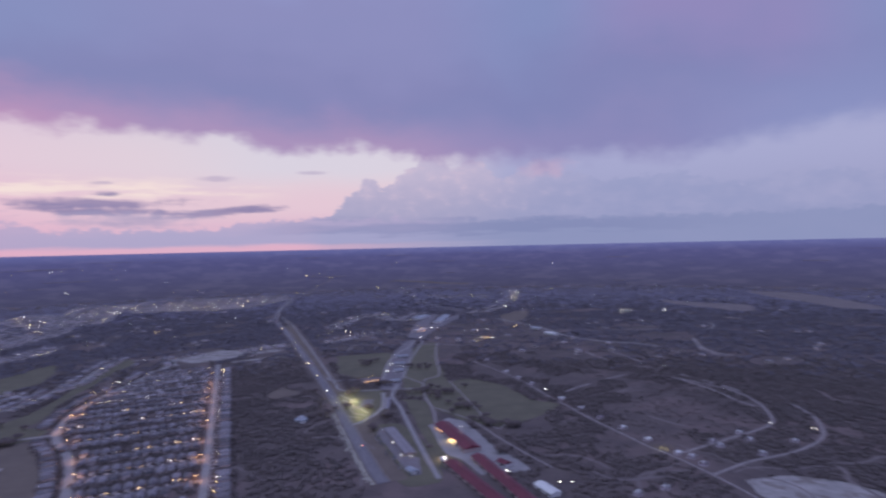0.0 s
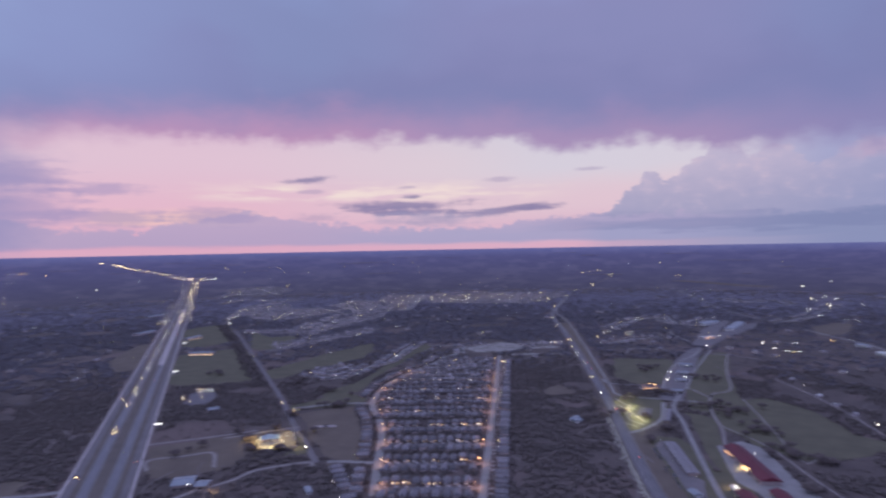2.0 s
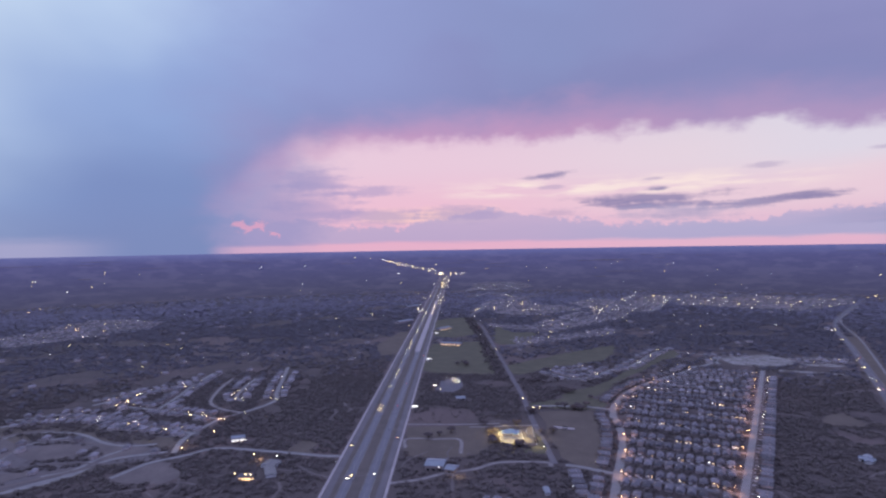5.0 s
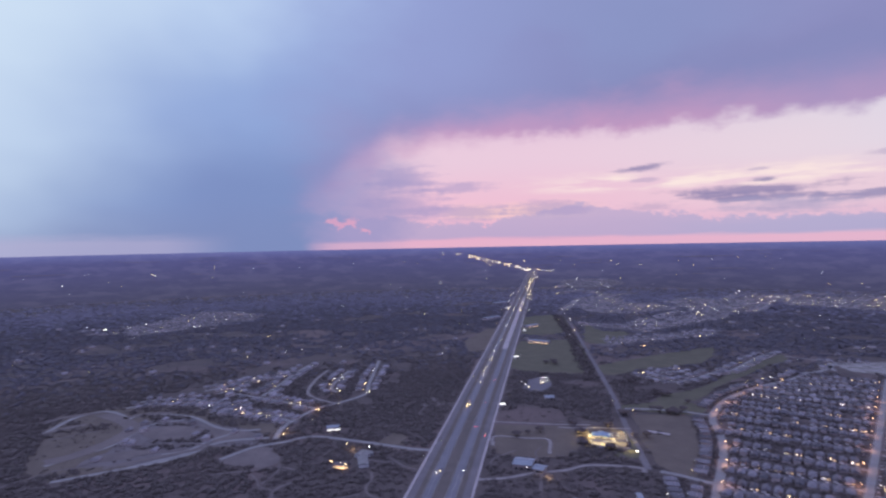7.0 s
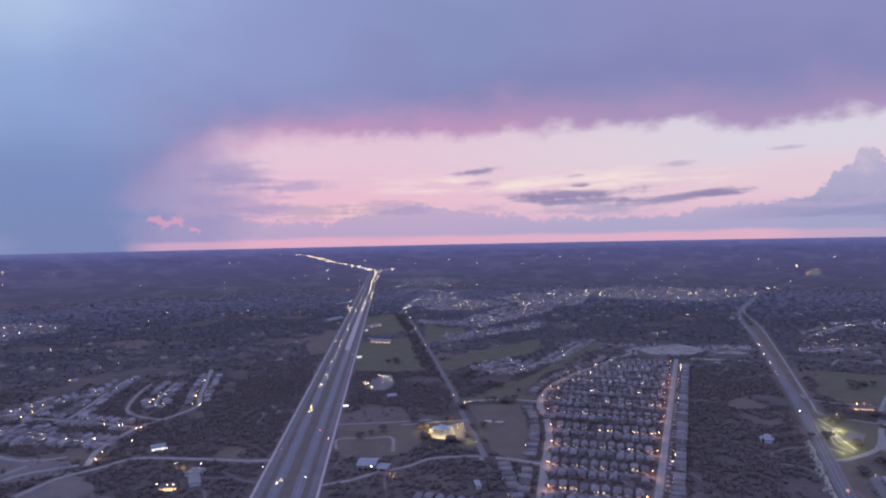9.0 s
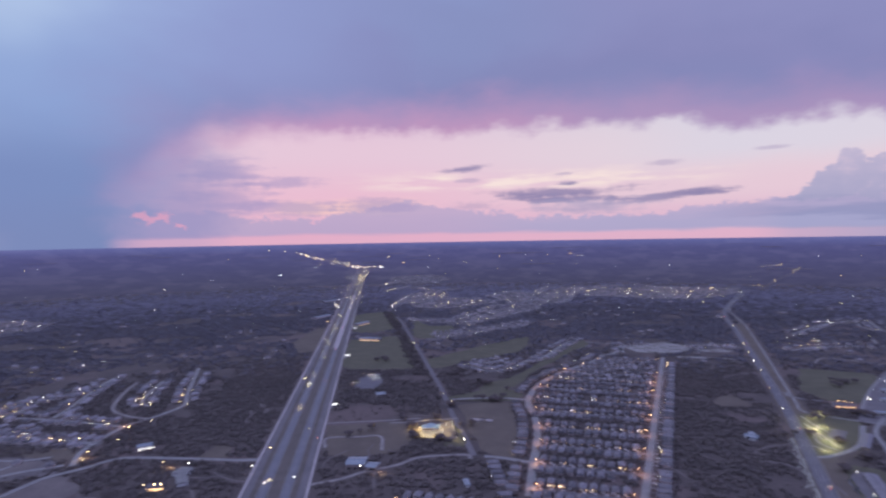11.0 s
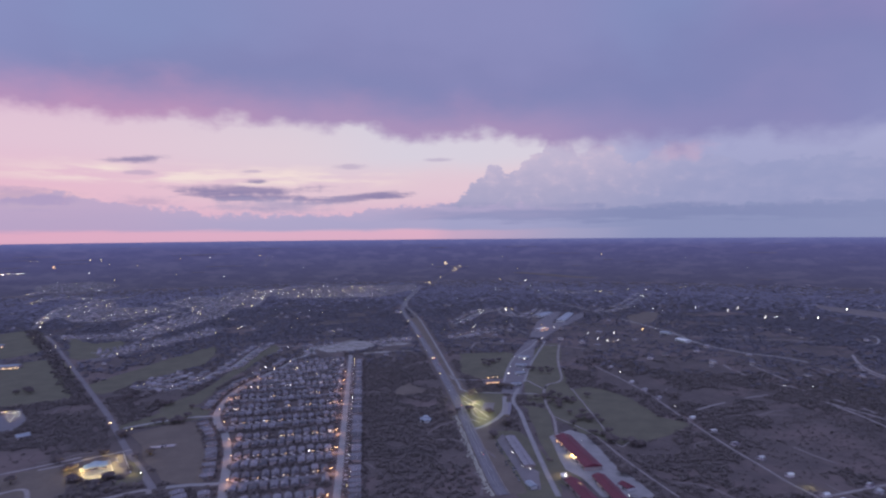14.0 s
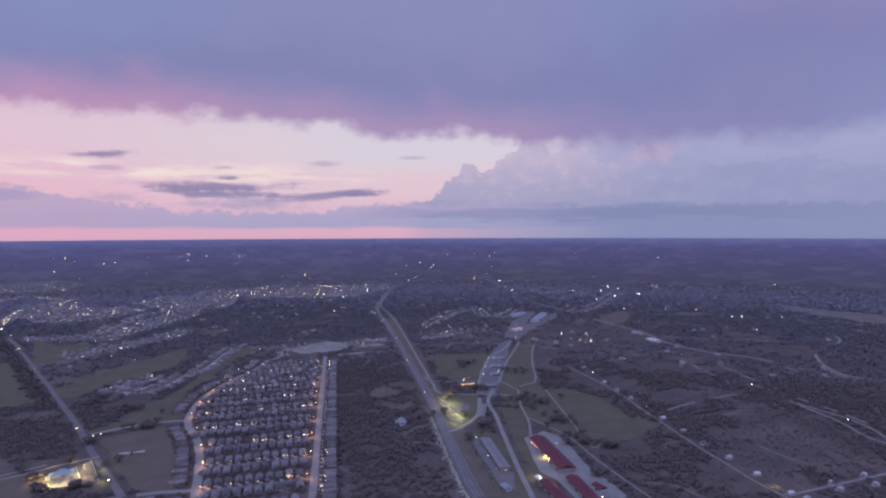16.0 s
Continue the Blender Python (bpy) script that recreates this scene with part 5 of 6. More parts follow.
for i in range(3):
    part("column", cyl_bm(bmesh.new(), (-3 + i * 3.4, 10.8, 0), 0.3, 3.9), M_WHITE, bank)
plot("office_court", [(-578, 638), (-531, 595), (-518, 606), (-575, 660)], M_TRACK, "tan paved court beside the office building", z=0.3, category="court", straight=True)
plot("office_forecourt", [(-592, 606), (-558, 577), (-531, 595), (-578, 638)], M_PATH, "pale paved forecourt of the office building", z=0.36, category="court", straight=True)
for pts in ([(-592, 606), (-558, 577), (-531, 595)], [(-578, 638), (-531, 595)], [(-575, 660), (-518, 606)], [(-572, 645), (-566, 637), (-560, 633)]):
    ob = part("low_wall", ribbon_bm(bmesh.new(), pts, 0.5, 1.1, 1.1), M_WHITE)
    tagged(ob, "low white wall round the office court", "wall", kind="structure")
plot("office_lawn", [(-577, 664), (-565, 655), (-519, 621), (-493, 594), (-503, 578), (-520, 583), (-517, 604)], M_MEADOW, "green lawn lit by the office floodlights", z=0.25)
road("side_road", 5, [(-640, 592), (-618, 616), (-606, 637), (-590, 655), (-574, 674)], M_PATH, "pale lit lane behind the office", z=0.27)

# ---- camp shelters ----


def shelter_template():
    e = thing("camp_shelter", "white canvas camp shelter on posts beside the lane", "shelter", "camp shelters")
    bm = bmesh.new()
    rows = []
    for x in (-4.5, 4.5):
        rows.append([bm.verts.new((x, 3.4 * math.cos(t), 2.2 + 2.0 * math.sin(t))) for t in [math.pi * i / 8 for i in range(9)]])
    for i in range(8):
        bm.faces.new((rows[0][i], rows[0][i + 1], rows[1][i + 1], rows[1][i]))
    bm.faces.new(rows[1])
    bmesh.ops.solidify(bm, geom=bm.faces[:], thickness=0.12)
    part("canopy", bm, M_WHITE, e)
    for x in (-4.2, 4.2):
        for y in (-3.1, 3.1):
            part("post", cyl_bm(bmesh.new(), (x, y, 0), 0.12, 2.3, 6), M_STEEL, e)
    part("floor_slab", box(-5, 5, -4, 4, 0, 0.3), M_CONCRETE, e)
    return e


shelter = None
for p in ((108, 1286), (137, 1165), (154, 1110), (172, 1061), (204, 955), (221, 897), (237, 848), (255, 800), (271, 750), (289, 700), (351, 720), (399, 739), (304, 663), (350, 736), (400, 766), (388, 690), (301, 687), (452, 729), (202, 591), (236, 603)):
    q = lowered(p, 2.5)
    m = pose(q.x, q.y, 0, 0, 0, rng.uniform(20, 60))
    clear_line([(q.x, q.y), (q.x + 0.1, q.y)], 9)
    if shelter is None:
        shelter = shelter_template()
        shelter.matrix_basis = m
    else:
        copy_thing(shelter, m)

# ---- lamps ----
LAMP_OB = {}


def lamp_post(x, y, kind, h=9.0, r=0.48, group="street lamps"):
    mat = {0: G_WARM, 1: G_WHITE, 2: G_AMBER, 3: G_GREEN}[kind]
    word = {0: "warm yellow", 1: "white", 2: "amber", 3: "greenish"}[kind]
    q = lowered((x, y), h * 0.0)
    m = pose(q.x, q.y, 0.2)
    key = (kind, h, r)
    if key in LAMP_OB:
        return copy_thing(LAMP_OB[key], m)
    e = thing("street_lamp", "tall steel street lamp with a glowing %s head" % word, "street lamp", group)
    part("pole", cyl_bm(bmesh.new(), (0, 0, 0), 0.14, h, 6, 0.08), M_STEEL, e)
    arm = part("arm", box(-0.06, 0.06, -1.4, 0, h - 0.15, h), M_STEEL, e)
    part("lamp_head", ball_bm(bmesh.new(), (0, -1.3, h - 0.3), r), mat, arm, "glowing %s lamp head" % word)
    e.matrix_basis = m
    LAMP_OB[key] = e
    return e


def post_at(p, kind, h=9.0, r=0.48):
    q = lowered(p, h)
    d = math.hypot(*q)
    if d < FLAT:
        lamp_post(q.x, q.y, kind, h, round(max(0.5, d * 0.00042) * 4) / 4 if d > 1000 else r)
    else:
        FAR_LAMPS.append((q.x, q.y, 4.0, kind))


for p in ((-19, 1792), (-50, 1616), (79, 1706), (117, 1721), (153, 1726), (102, 1629), (124, 1598), (153, 1603), (-114, 2920), (-165, 3191), (-210, 3521), (-349, 4192), (-93, 3663), (394, 3956), (336, 3006), (395, 3164), (430, 3076), (369, 2750), (270, 2559), (285, 2369), (341, 2275), (491, 2839), (505, 2330)):
    post_at(p, 1)
for p in ((612, 2296), (660, 2351), (680, 2116), (714, 2120), (846, 2125), (1033, 2353), (1040, 2370), (349, 1449), (418, 1186), (463, 1184), (490, 987), (189, 1013), (123, 1237), (-107, 1358), (-106, 1194), (-76, 1228), (-96, 1347), (-82, 1337), (-107, 1262), (-105, 1186)):
    post_at(p, 1)
for p in ((463, 800), (505, 772), (76, 657), (142, 619), (128, 624), (1229, 1698), (3177, 4511)):
    post_at(p, 1)
for p in ((-58, 1853), (-49, 1788), (139, 1592), (240, 1798), (244, 1798)):
    post_at(p, 2)
for p in ((-141, 1142), (-133, 1148), (-124, 1145), (-2, 835), (11, 799), (33, 737), (47, 742)):
    post_at(p, 2, 4.0, 0.46)
for p in ((-82, 807), (-60, 748), (-46, 705), (-35, 702), (18, 740), (30, 806)):
    lamp_post(p[0], p[1], 1, 4.5, 0.34)
for p in ((17, 765), (20, 758)):
    post_at(p, 0, 6.0)
for p in ((7, 702), (7, 697)):
    post_at(p, 1, 7.0, 0.5)
for p in ((-1215, 289), (-1177, 233), (-1161, 214), (-999, 212), (-972, 234), (-951, 242), (-942, 262), (-870, 252), (-845, 237), (-948, 322), (-941, 327), (-1006, 295), (-981, 312), (-952, 365), (-1094, 400), (-1112, 415), (-1036, 397), (-1063, 464), (-1014, 437), (-997, 442), (-890, 296), (-691, 268), (-686, 273), (-702, 260), (-751, 302), (-642, 743), (-637, 752)):
    post_at(p, 0)
for p in ((-724, 323), (-653, 370), (-583, 386), (-548, 458), (-1507, 1441), (-1645, 1543)):
    post_at(p, 1)
for p in ((-1617, 1195), (-1602, 1189)):
    post_at(p, 2)
for i, (x, y) in enumerate(LAMP_SITES):
    lamp_post(x + rng.uniform(-2, 2), y + rng.uniform(-2, 2), 2, 8.0, 0.45)
# the lit car yard beside the highway
for i in range(15):
    a, b = Vector((-854, 712)), Vector((-880, 783))
    q = a.lerp(b, rng.random()) + Vector((rng.uniform(-22, 22), rng.uniform(-22, 22)))
    lamp_post(q.x, q.y, rng.choice((0, 1, 1)), 5.0, 0.4)
plot("car_yard", [(-843, 689), (-896, 747), (-901, 805), (-832, 751), (-807, 707)], M_DARK, "dark asphalt car yard dotted with lamps", z=0.2, category="car park", straight=True)


def spot_light(name, x, y, z, rgb, watts, size=2.0):
    d = bpy.data.lights.new(name, "POINT")
    d.energy, d.color, d.shadow_soft_size = watts, rgb, size
    ob = new(name, d)
    ob.location = (x, y, z)
    return ob


AMB, WRM, GRN, YEL = (1.0, 0.5, 0.2), (1.0, 0.74, 0.36), (0.92, 0.95, 0.38), (1.0, 0.82, 0.24)
for (x, y) in LAMP_SITES[2:20]:
    spot_light("sodium_light", x, y, 6.0, (1.0, 0.52, 0.24), 3600)
for p, rgb, w, z in (((-577, 590), YEL, 5458, 4.5), ((-562, 584), YEL, 5458, 4.5), ((-549, 592), YEL, 5458, 4.5), ((-546, 604), YEL, 4200, 4.5), ((-558, 619), YEL, 4200, 4.5), ((-587, 600), YEL, 5040, 4.5), ((-560, 634), YEL, 2938, 4.5), ((-540, 612), YEL, 2520, 4.5), ((-572, 648), YEL, 3360, 4.5), ((-592, 650), YEL, 1500, 5.0), ((-606, 634), YEL, 1300, 5.0), ((-512, 602), YEL, 1700, 5.0), ((-535, 632), YEL, 1500, 5.0), ((-596, 592), YEL, 1800, 5.0),
                     ((-160, 1012), GRN, 5400, 5.5), ((-140, 974), GRN, 9900, 5.5), ((-148, 960), GRN, 9000, 5.5), ((-126, 917), GRN, 8100, 5.5), ((-116, 899), GRN, 7200, 5.5), ((-153, 1031), GRN, 4500, 5.5), ((-163, 990), GRN, 3600, 5.5), ((-139, 942), GRN, 5400, 5.5), ((-120, 871), GRN, 5400, 5.5),
                     ((1, 804), YEL, 3500, 4.0), ((14, 757), YEL, 4500, 3.5), ((33, 722), AMB, 3500, 4.0), ((4, 694), WRM, 4500, 6.0), ((24, 668), WRM, 2500, 4.0),
                     ((-48, 1757), AMB, 15000, 6.5), ((-845, 237), WRM, 3000, 5.0), ((-945, 324), AMB, 3000, 6.0), ((-508, 454), WRM, 2600, 4.0), ((-1229, 1055), WRM, 6000, 5.0), ((-139, 1125), AMB, 3500, 4.0), ((278, 713), GRN, 2000, 4.0), ((-723, 298), WRM, 3000, 4.0)):
    spot_light("flood_light", p[0], p[1], z, rgb, w)

# ---- vehicles on the roads ----


def car_template(kind):
    if kind == 2:
        e = thing("car", "parked car with its lights off in the car park", "car", "parked cars")
    else:
        e = thing("car", ("pale" if kind == 0 else "dark") + " car on the road with its lights on", "car", "cars on the roads")
    bm = box(-0.9, 0.9, -2.2, 2.2, 0.35, 0.95)
    bmesh.ops.bevel(bm, geom=bm.edges[:], offset=0.12, segments=1, affect="EDGES")
    part("body", bm, M_CAR, e)
    bm = box(-0.78, 0.78, -1.3, 1.0, 0.9, 1.5)
    for v in bm.verts:
        if v.co.z > 1.2:
            v.co.x *= 0.8
            v.co.y = v.co.y * 0.7 - 0.1
    part("cabin", bm, M_GLASS, e)
    for x in (-0.85, 0.85):
        for y in (-1.4, 1.4):
            bm = bmesh.new()
            bmesh.ops.create_cone(bm, cap_ends=True, segments=10, radius1=0.34, radius2=0.34, depth=0.22, matrix=pose(x, y, 0.34, 0, 90, 0))
            wheel = part("wheel", bm, M_TYRE, e)
            bm = bmesh.new()
            bmesh.ops.create_cone(bm, cap_ends=True, segments=8, radius1=0.2, radius2=0.2, depth=0.25, matrix=pose(x, y, 0.34, 0, 90, 0))
            part("rim", bm, M_STEEL, wheel, "steel rim")
    for x in (-0.6, 0.6):
        if kind == 2:
            part("headlight", box(x - 0.2, x + 0.2, 2.15, 2.25, 0.6, 0.8), M_GLASS, e)
            continue
        part("headlight", ball_bm(bmesh.new(), (x, 2.2, 0.75), 0.34), G_WHITE if kind == 0 else G_WARM, e, "glowing headlight")
        part("tail_light", ball_bm(bmesh.new(), (x, -2.15, 0.75), 0.2), G_RED, e, "glowing red tail light")
    return e


CARS = {}


def car(x, y, heading, z=0.5, parked=False):
    k = 2 if parked else rng.choice((0, 1, 1))
    m = pose(x, y, z, 0, 0, heading)
    if k in CARS:
        return copy_thing(CARS[k], m)
    CARS[k] = car_template(k)
    CARS[k].matrix_basis = m


def drive(line, off, spots, toward):
    total = side(line, off)
    seg = [0.0]
    for (x0, y0), (x1, y1) in zip(total[:-1], total[1:]):
        seg.append(seg[-1] + math.hypot(x1 - x0, y1 - y0))
    for s in spots:
        for i in range(len(seg) - 1):
            if seg[i] <= s < seg[i + 1]:
                k = (s - seg[i]) / (seg[i + 1] - seg[i])
                (x0, y0), (x1, y1) = total[i], total[i + 1]
                a = math.degrees(math.atan2(y1 - y0, x1 - x0)) - 90
                car(x0 + (x1 - x0) * k, y0 + (y1 - y0) * k, a + (180 if toward else 0))


drive(HW_LINE, 15.0, [540, 822, 838, 855, 985, 1000, 1090, 1130, 1215, 1330, 1400, 1420, 1500, 1580, 1640, 1660, 1750, 1830, 1900, 1980, 2100, 2200], True)
drive(HW_LINE, 11.0, [548, 830, 1060, 1250, 1490, 1700, 1950], True)
drive(HW_LINE, -13.0, [720, 850, 1010, 1180, 1320, 1460, 1690, 1900], False)
drive(HW_LINE, 30.0, [455, 655, 1040, 1500], True)
drive(HW_LINE, -30.0, [680, 1300], False)
drive(ROAD1, -4.0, [120, 330, 640, 700, 760, 980, 1020, 1500], False)
drive(ROAD1, 4.0, [430, 560, 690, 705, 800, 900, 1000, 1015, 1300, 1500, 1510, 1900], True)
drive(ROAD2, 2.5, [60, 300, 800, 1100], True)
for _ in range(22):
    q = Vector((-87, 790)).lerp(Vector((-47, 672)), rng.random())
    car(q.x + rng.uniform(-3, 3), q.y + rng.uniform(-5, 5), rng.choice((20, 200)), 0.4, True)

# far traffic and roadside lamps along the highway, and scattered lamps over the plain
for s in range(95):
    t = rng.random() ** 2.3
    x, y = hx0 + (hx1 - hx0) * (0.36 + 0.64 * t), hy0 + (hy1 - hy0) * (0.36 + 0.64 * t)
    o = rng.choice((-15, -15, -13, -13, -17, 12, 34, -34, 55, -50))
    FAR_LAMPS.append((x - hw_dir.y * o, y + hw_dir.x * o, 3.0, rng.choice((0, 0, 1)), rng.uniform(0.8, 1.3)))
bend = smooth(FAR_BEND)
for s in range(80):
    u = rng.random() ** 0.8 * 0.74 * (len(bend) - 1)
    i, k = int(u), u % 1.0
    x, y = bend[i][0] * (1 - k) + bend[i + 1][0] * k, bend[i][1] * (1 - k) + bend[i + 1][1] * k
    FAR_LAMPS.append((x + rng.gauss(0, 40), y + rng.gauss(0, 40), 6.0, rng.choice((0, 0, 0, 1)), rng.uniform(0.6, 1.3)))
for x, y in ((-1111, 5499), (-1150, 5350), (-1168, 5166), (-1085, 5420), (-858, 4723), (-840, 4500), (-778, 3722), (-749, 2907), (-760, 3300)):
    FAR_LAMPS.append((x, y, 5.0, 0, 1.3))
for s in range(22):
    FAR_LAMPS.append((rng.uniform(-350, -240), rng.uniform(1620, 1800), 3.0, rng.choice((0, 1, 1)), rng.uniform(0.5, 1.0)))
for s in range(16):
    k = rng.random()
    FAR_LAMPS.append((-4330 + 190 * k + rng.gauss(0, 12), 3520 + 190 * k + rng.gauss(0, 30), 6.0, rng.choice((0, 1)), rng.uniform(0.8, 1.4)))
for x, y in ((-12279, 7909), (-12459, 7491), (-12000, 7700), (-12900, 7800)):
    FAR_LAMPS.append((x, y, 6.0, 0, 1.6))
for s in range(220):
    az, d = radians(rng.uniform(-36, 100)), 1500 * (6.0 ** rng.random())
    if az < radians(2.0) and rng.random() < 0.85:
        continue
    FAR_LAMPS.append((-math.sin(az) * d, math.cos(az) * d, 5.0, rng.choice((0, 0, 1, 1, 2))))
ICO = bmesh.new()
bmesh.ops.create_icosphere(ICO, subdivisions=1, radius=1.0)
IV = np.array([v.co[:] for v in ICO.verts])
IF = np.array([[v.index for v in f.verts] for f in ICO.faces])
ICO.free()
lamp_root = tagged(new("distant_lamps"), "countless small warm and white lamps of far houses and traffic", "lamps", kind="stuff")
for kind, nm in ((0, "warm_lamps"), (1, "white_lamps"), (2, "amber_lamps")):
    vs, fs = [], []
    for x, y, z, k, *more in FAR_LAMPS:
        if k != kind:
            continue
        c = land(x, y, z)
        r = max(0.5, c.length * 0.00031) * rng.uniform(0.45, 1.25) * (more[0] if more else 1.0)
        fs.append(IF + len(vs) * len(IV))
        vs.append(IV * r + np.array(c))
    from_arrays(nm, np.vstack(vs), np.vstack(fs), (G_WARM_FAR, G_WHITE_FAR, G_AMBER)[kind]).parent = lamp_root

# ---- trees ----
nprng = np.random.default_rng(11)


def value_noise(x, y, cell, seed):
    g = np.random.default_rng(seed).random((256, 256))
    u, v = x / cell + 128, y / cell + 128
    i, j = np.floor(u).astype(int), np.floor(v).astype(int)
    fu, fv_ = u - i, v - j
    fu, fv_ = fu * fu * (3 - 2 * fu), fv_ * fv_ * (3 - 2 * fv_)
    i, j = i % 256, j % 256
    a, b, c, d = g[j, i], g[j, (i + 1) % 256], g[(j + 1) % 256, i], g[(j + 1) % 256, (i + 1) % 256]
    return (a * (1 - fu) + b * fu) * (1 - fv_) + (c * (1 - fu) + d * fu) * fv_


SCRUB = np.zeros_like(OPEN)
keep = OPEN.copy()
OPEN[:] = 0
clear_poly([(330, 960), (374, 1030), (456, 1030), (470, 900), (430, 760), (380, 740), (300, 830)])
SCRUB[:] = OPEN
OPEN[:] = 0
clear_poly([(-445, 1261), (-375, 1456), (-290, 1283), (-168, 911), (-62, 630), (-216, 606)])
for pts in ([(150, 930), (205, 890), (285, 690), (240, 640), (150, 640), (125, 740), (130, 820)], [(120, 1250), (200, 1230), (330, 1120), (300, 1000), (215, 960), (170, 1080)], [(690, 1700), (700, 1300), (560, 1100), (520, 960), (900, 900), (1300, 1500), (1100, 2000), (860, 1850)], [(330, 2050), (480, 1760), (800, 1850), (1000, 2200), (700, 2250), (520, 2280)], [(-1601, 1624), (-1643, 1784), (-1412, 1730), (-1383, 1914), (-1307, 1685), (-1328, 1474), (-1426, 1445)]):
    clear_poly(pts)
clear_poly([(-872, 1400), (-985, 1898), (-652, 2260), (-398, 1549), (-697, 1506)])
clear_poly([(-2232, 362), (-2138, 1054), (-3231, 2411), (-1429, 1067), (-714, 384), (-829, 288), (-1033, 487), (-1425, 560), (-1368, 222)])
DENSE = OPEN.copy()
OPEN[:] = 0
clear_poly([(-229, 2745), (375, 3436), (553, 2423), (395, 1662), (135, 1345), (-65, 1479)])
clear_poly([(-405, 1979), (-186, 2236), (-111, 1509), (-247, 1417)])
THIN = OPEN.copy()
OPEN[:] = 0
clear_poly([(-1087, 1012), (-933, 949), (-723, 786), (-615, 686), (-613, 612), (-625, 578)])
clear_poly([(-916, 631), (-767, 699), (-503, 560), (-494, 451), (-566, 391)])
PATCHY = OPEN.copy()
OPEN[:] = 0
for pts in BARE_LAND + SCRAPED:
    clear_poly(pts)
BARE = OPEN.copy()
OPEN[:] = 0
clear_poly(ORCHARD)
YARDS = OPEN.copy()
OPEN[:] = keep


def scatter(n, d0, d1, fade=80.0):
    az = np.radians(nprng.uniform(-44, 106, n))
    d = np.sqrt(nprng.uniform(d0 * d0, d1 * d1, n))
    thin_out = np.clip((d - d0) / fade, 0, 1) * np.clip((d1 - d) / fade, 0, 1)
    x, y = -np.sin(az) * d, np.cos(az) * d
    i = np.clip(((x - RX0) / RS).astype(int), 0, RW - 1)
    j = np.clip(((y - RY0) / RS).astype(int), 0, RH - 1)
    ok = OPEN[j, i] == 0
    dens = 0.55 * value_noise(x, y, 190, 5) + 0.3 * value_noise(x, y, 60, 6) + 0.15 * value_noise(x, y, 22, 7)
    p = np.clip((dens - 0.30) / 0.06, 0.08, 1.0)
    # east of the county road: solid thickets with grass between them
    thick = 0.5 * value_noise(x, y, 120, 15) + 0.35 * value_noise(x, y, 45, 16) + 0.15 * value_noise(x, y, 18, 17)
    p = np.where((az < 0.07) | (PATCHY[j, i] == 1), np.clip((thick - 0.41) / 0.03, 0.2, 1.0), p)
    p = np.where(SCRUB[j, i] == 1, np.clip((thick - 0.46) / 0.08, 0.35, 1.0), p)
    p = np.where(BARE[j, i] == 1, 0.16, p)
    p = np.where(YARDS[j, i] == 1, np.clip((thick - 0.50) / 0.04, 0.12, 0.9), p)
    p = np.where(THIN[j, i] == 1, p * 0.5, p)
    p = np.maximum(p, np.clip((d - 1500.0) / 1100.0, 0, 1) * np.where(BARE[j, i] == 1, 0.16, 0.92))
    p = np.where(DENSE[j, i] == 1, np.clip((thick - 0.315) / 0.03, 0.1, 1.0), p)
    ok &= nprng.random(n) < p * thin_out
    small = ((SCRUB[j, i] == 1) | (p < 0.3))[ok]
    return x[ok], y[ok], small


def leaf_cloud(x, y, size, count, leaf, tall, tilt=0.25, low=0.6, lift=0.8):
    """Crowns as clouds of small leaf clumps: count triangles about each place."""
    m = len(x)
    ang = nprng.uniform(0, 2 * np.pi, (m, count))
    up = nprng.uniform(-0.12, 1.0, (m, count))
    rad = np.sqrt(np.clip(1 - up * up, 0, 1))
    lobes = 1 + 0.22 * np.sin(ang * 3 + nprng.uniform(0, 6.28, (m, 1))) + 0.12 * np.sin(ang * 5 + nprng.uniform(0, 6.28, (m, 1)))
    depth = nprng.uniform(low, 1.05, (m, count)) * lobes * size[:, None]
    c = np.stack([x[:, None] + depth * rad * np.cos(ang), y[:, None] + depth * rad * np.sin(ang), depth * tall * (up + 0.55)], -1)
    nrm = nprng.normal(0, tilt, (m, count, 3)) + np.stack([np.cos(ang) * rad, np.sin(ang) * rad, up + lift], -1)
    nrm /= np.linalg.norm(nrm, axis=-1, keepdims=True)
    side_v = np.cross(nrm, nprng.normal(0, 1, (m, count, 3)))
    side_v /= np.linalg.norm(side_v, axis=-1, keepdims=True)
    up_v = np.cross(nrm, side_v)
    ls = leaf * size[:, None, None] * nprng.uniform(0.6, 1.35, (m, count, 1))
    v = np.stack([c + side_v * ls, c - side_v * ls * 0.6 + up_v * ls * 0.85, c - side_v * ls * 0.5 - up_v * ls * 0.85], 2)
    v = v.reshape(-1, 3)
    return v, np.arange(len(v)).reshape(-1, 3)


def leafy_woods(name, n, d0, d1, count, r0, r1, leaf, tall=0.8, mat=None, tilt=0.25, low=0.7, lift=0.8, fade=80.0):
    x, y, small = scatter(n, d0, d1, fade)
    size = (r0 + (r1 - r0) * nprng.random(len(x)) ** 1.7) * np.where(small, 0.6, 1.0)
    v, f = leaf_cloud(x, y, size, count, leaf, tall, tilt, low, lift)
    from_arrays(name, v, f, mat or M_LEAF)


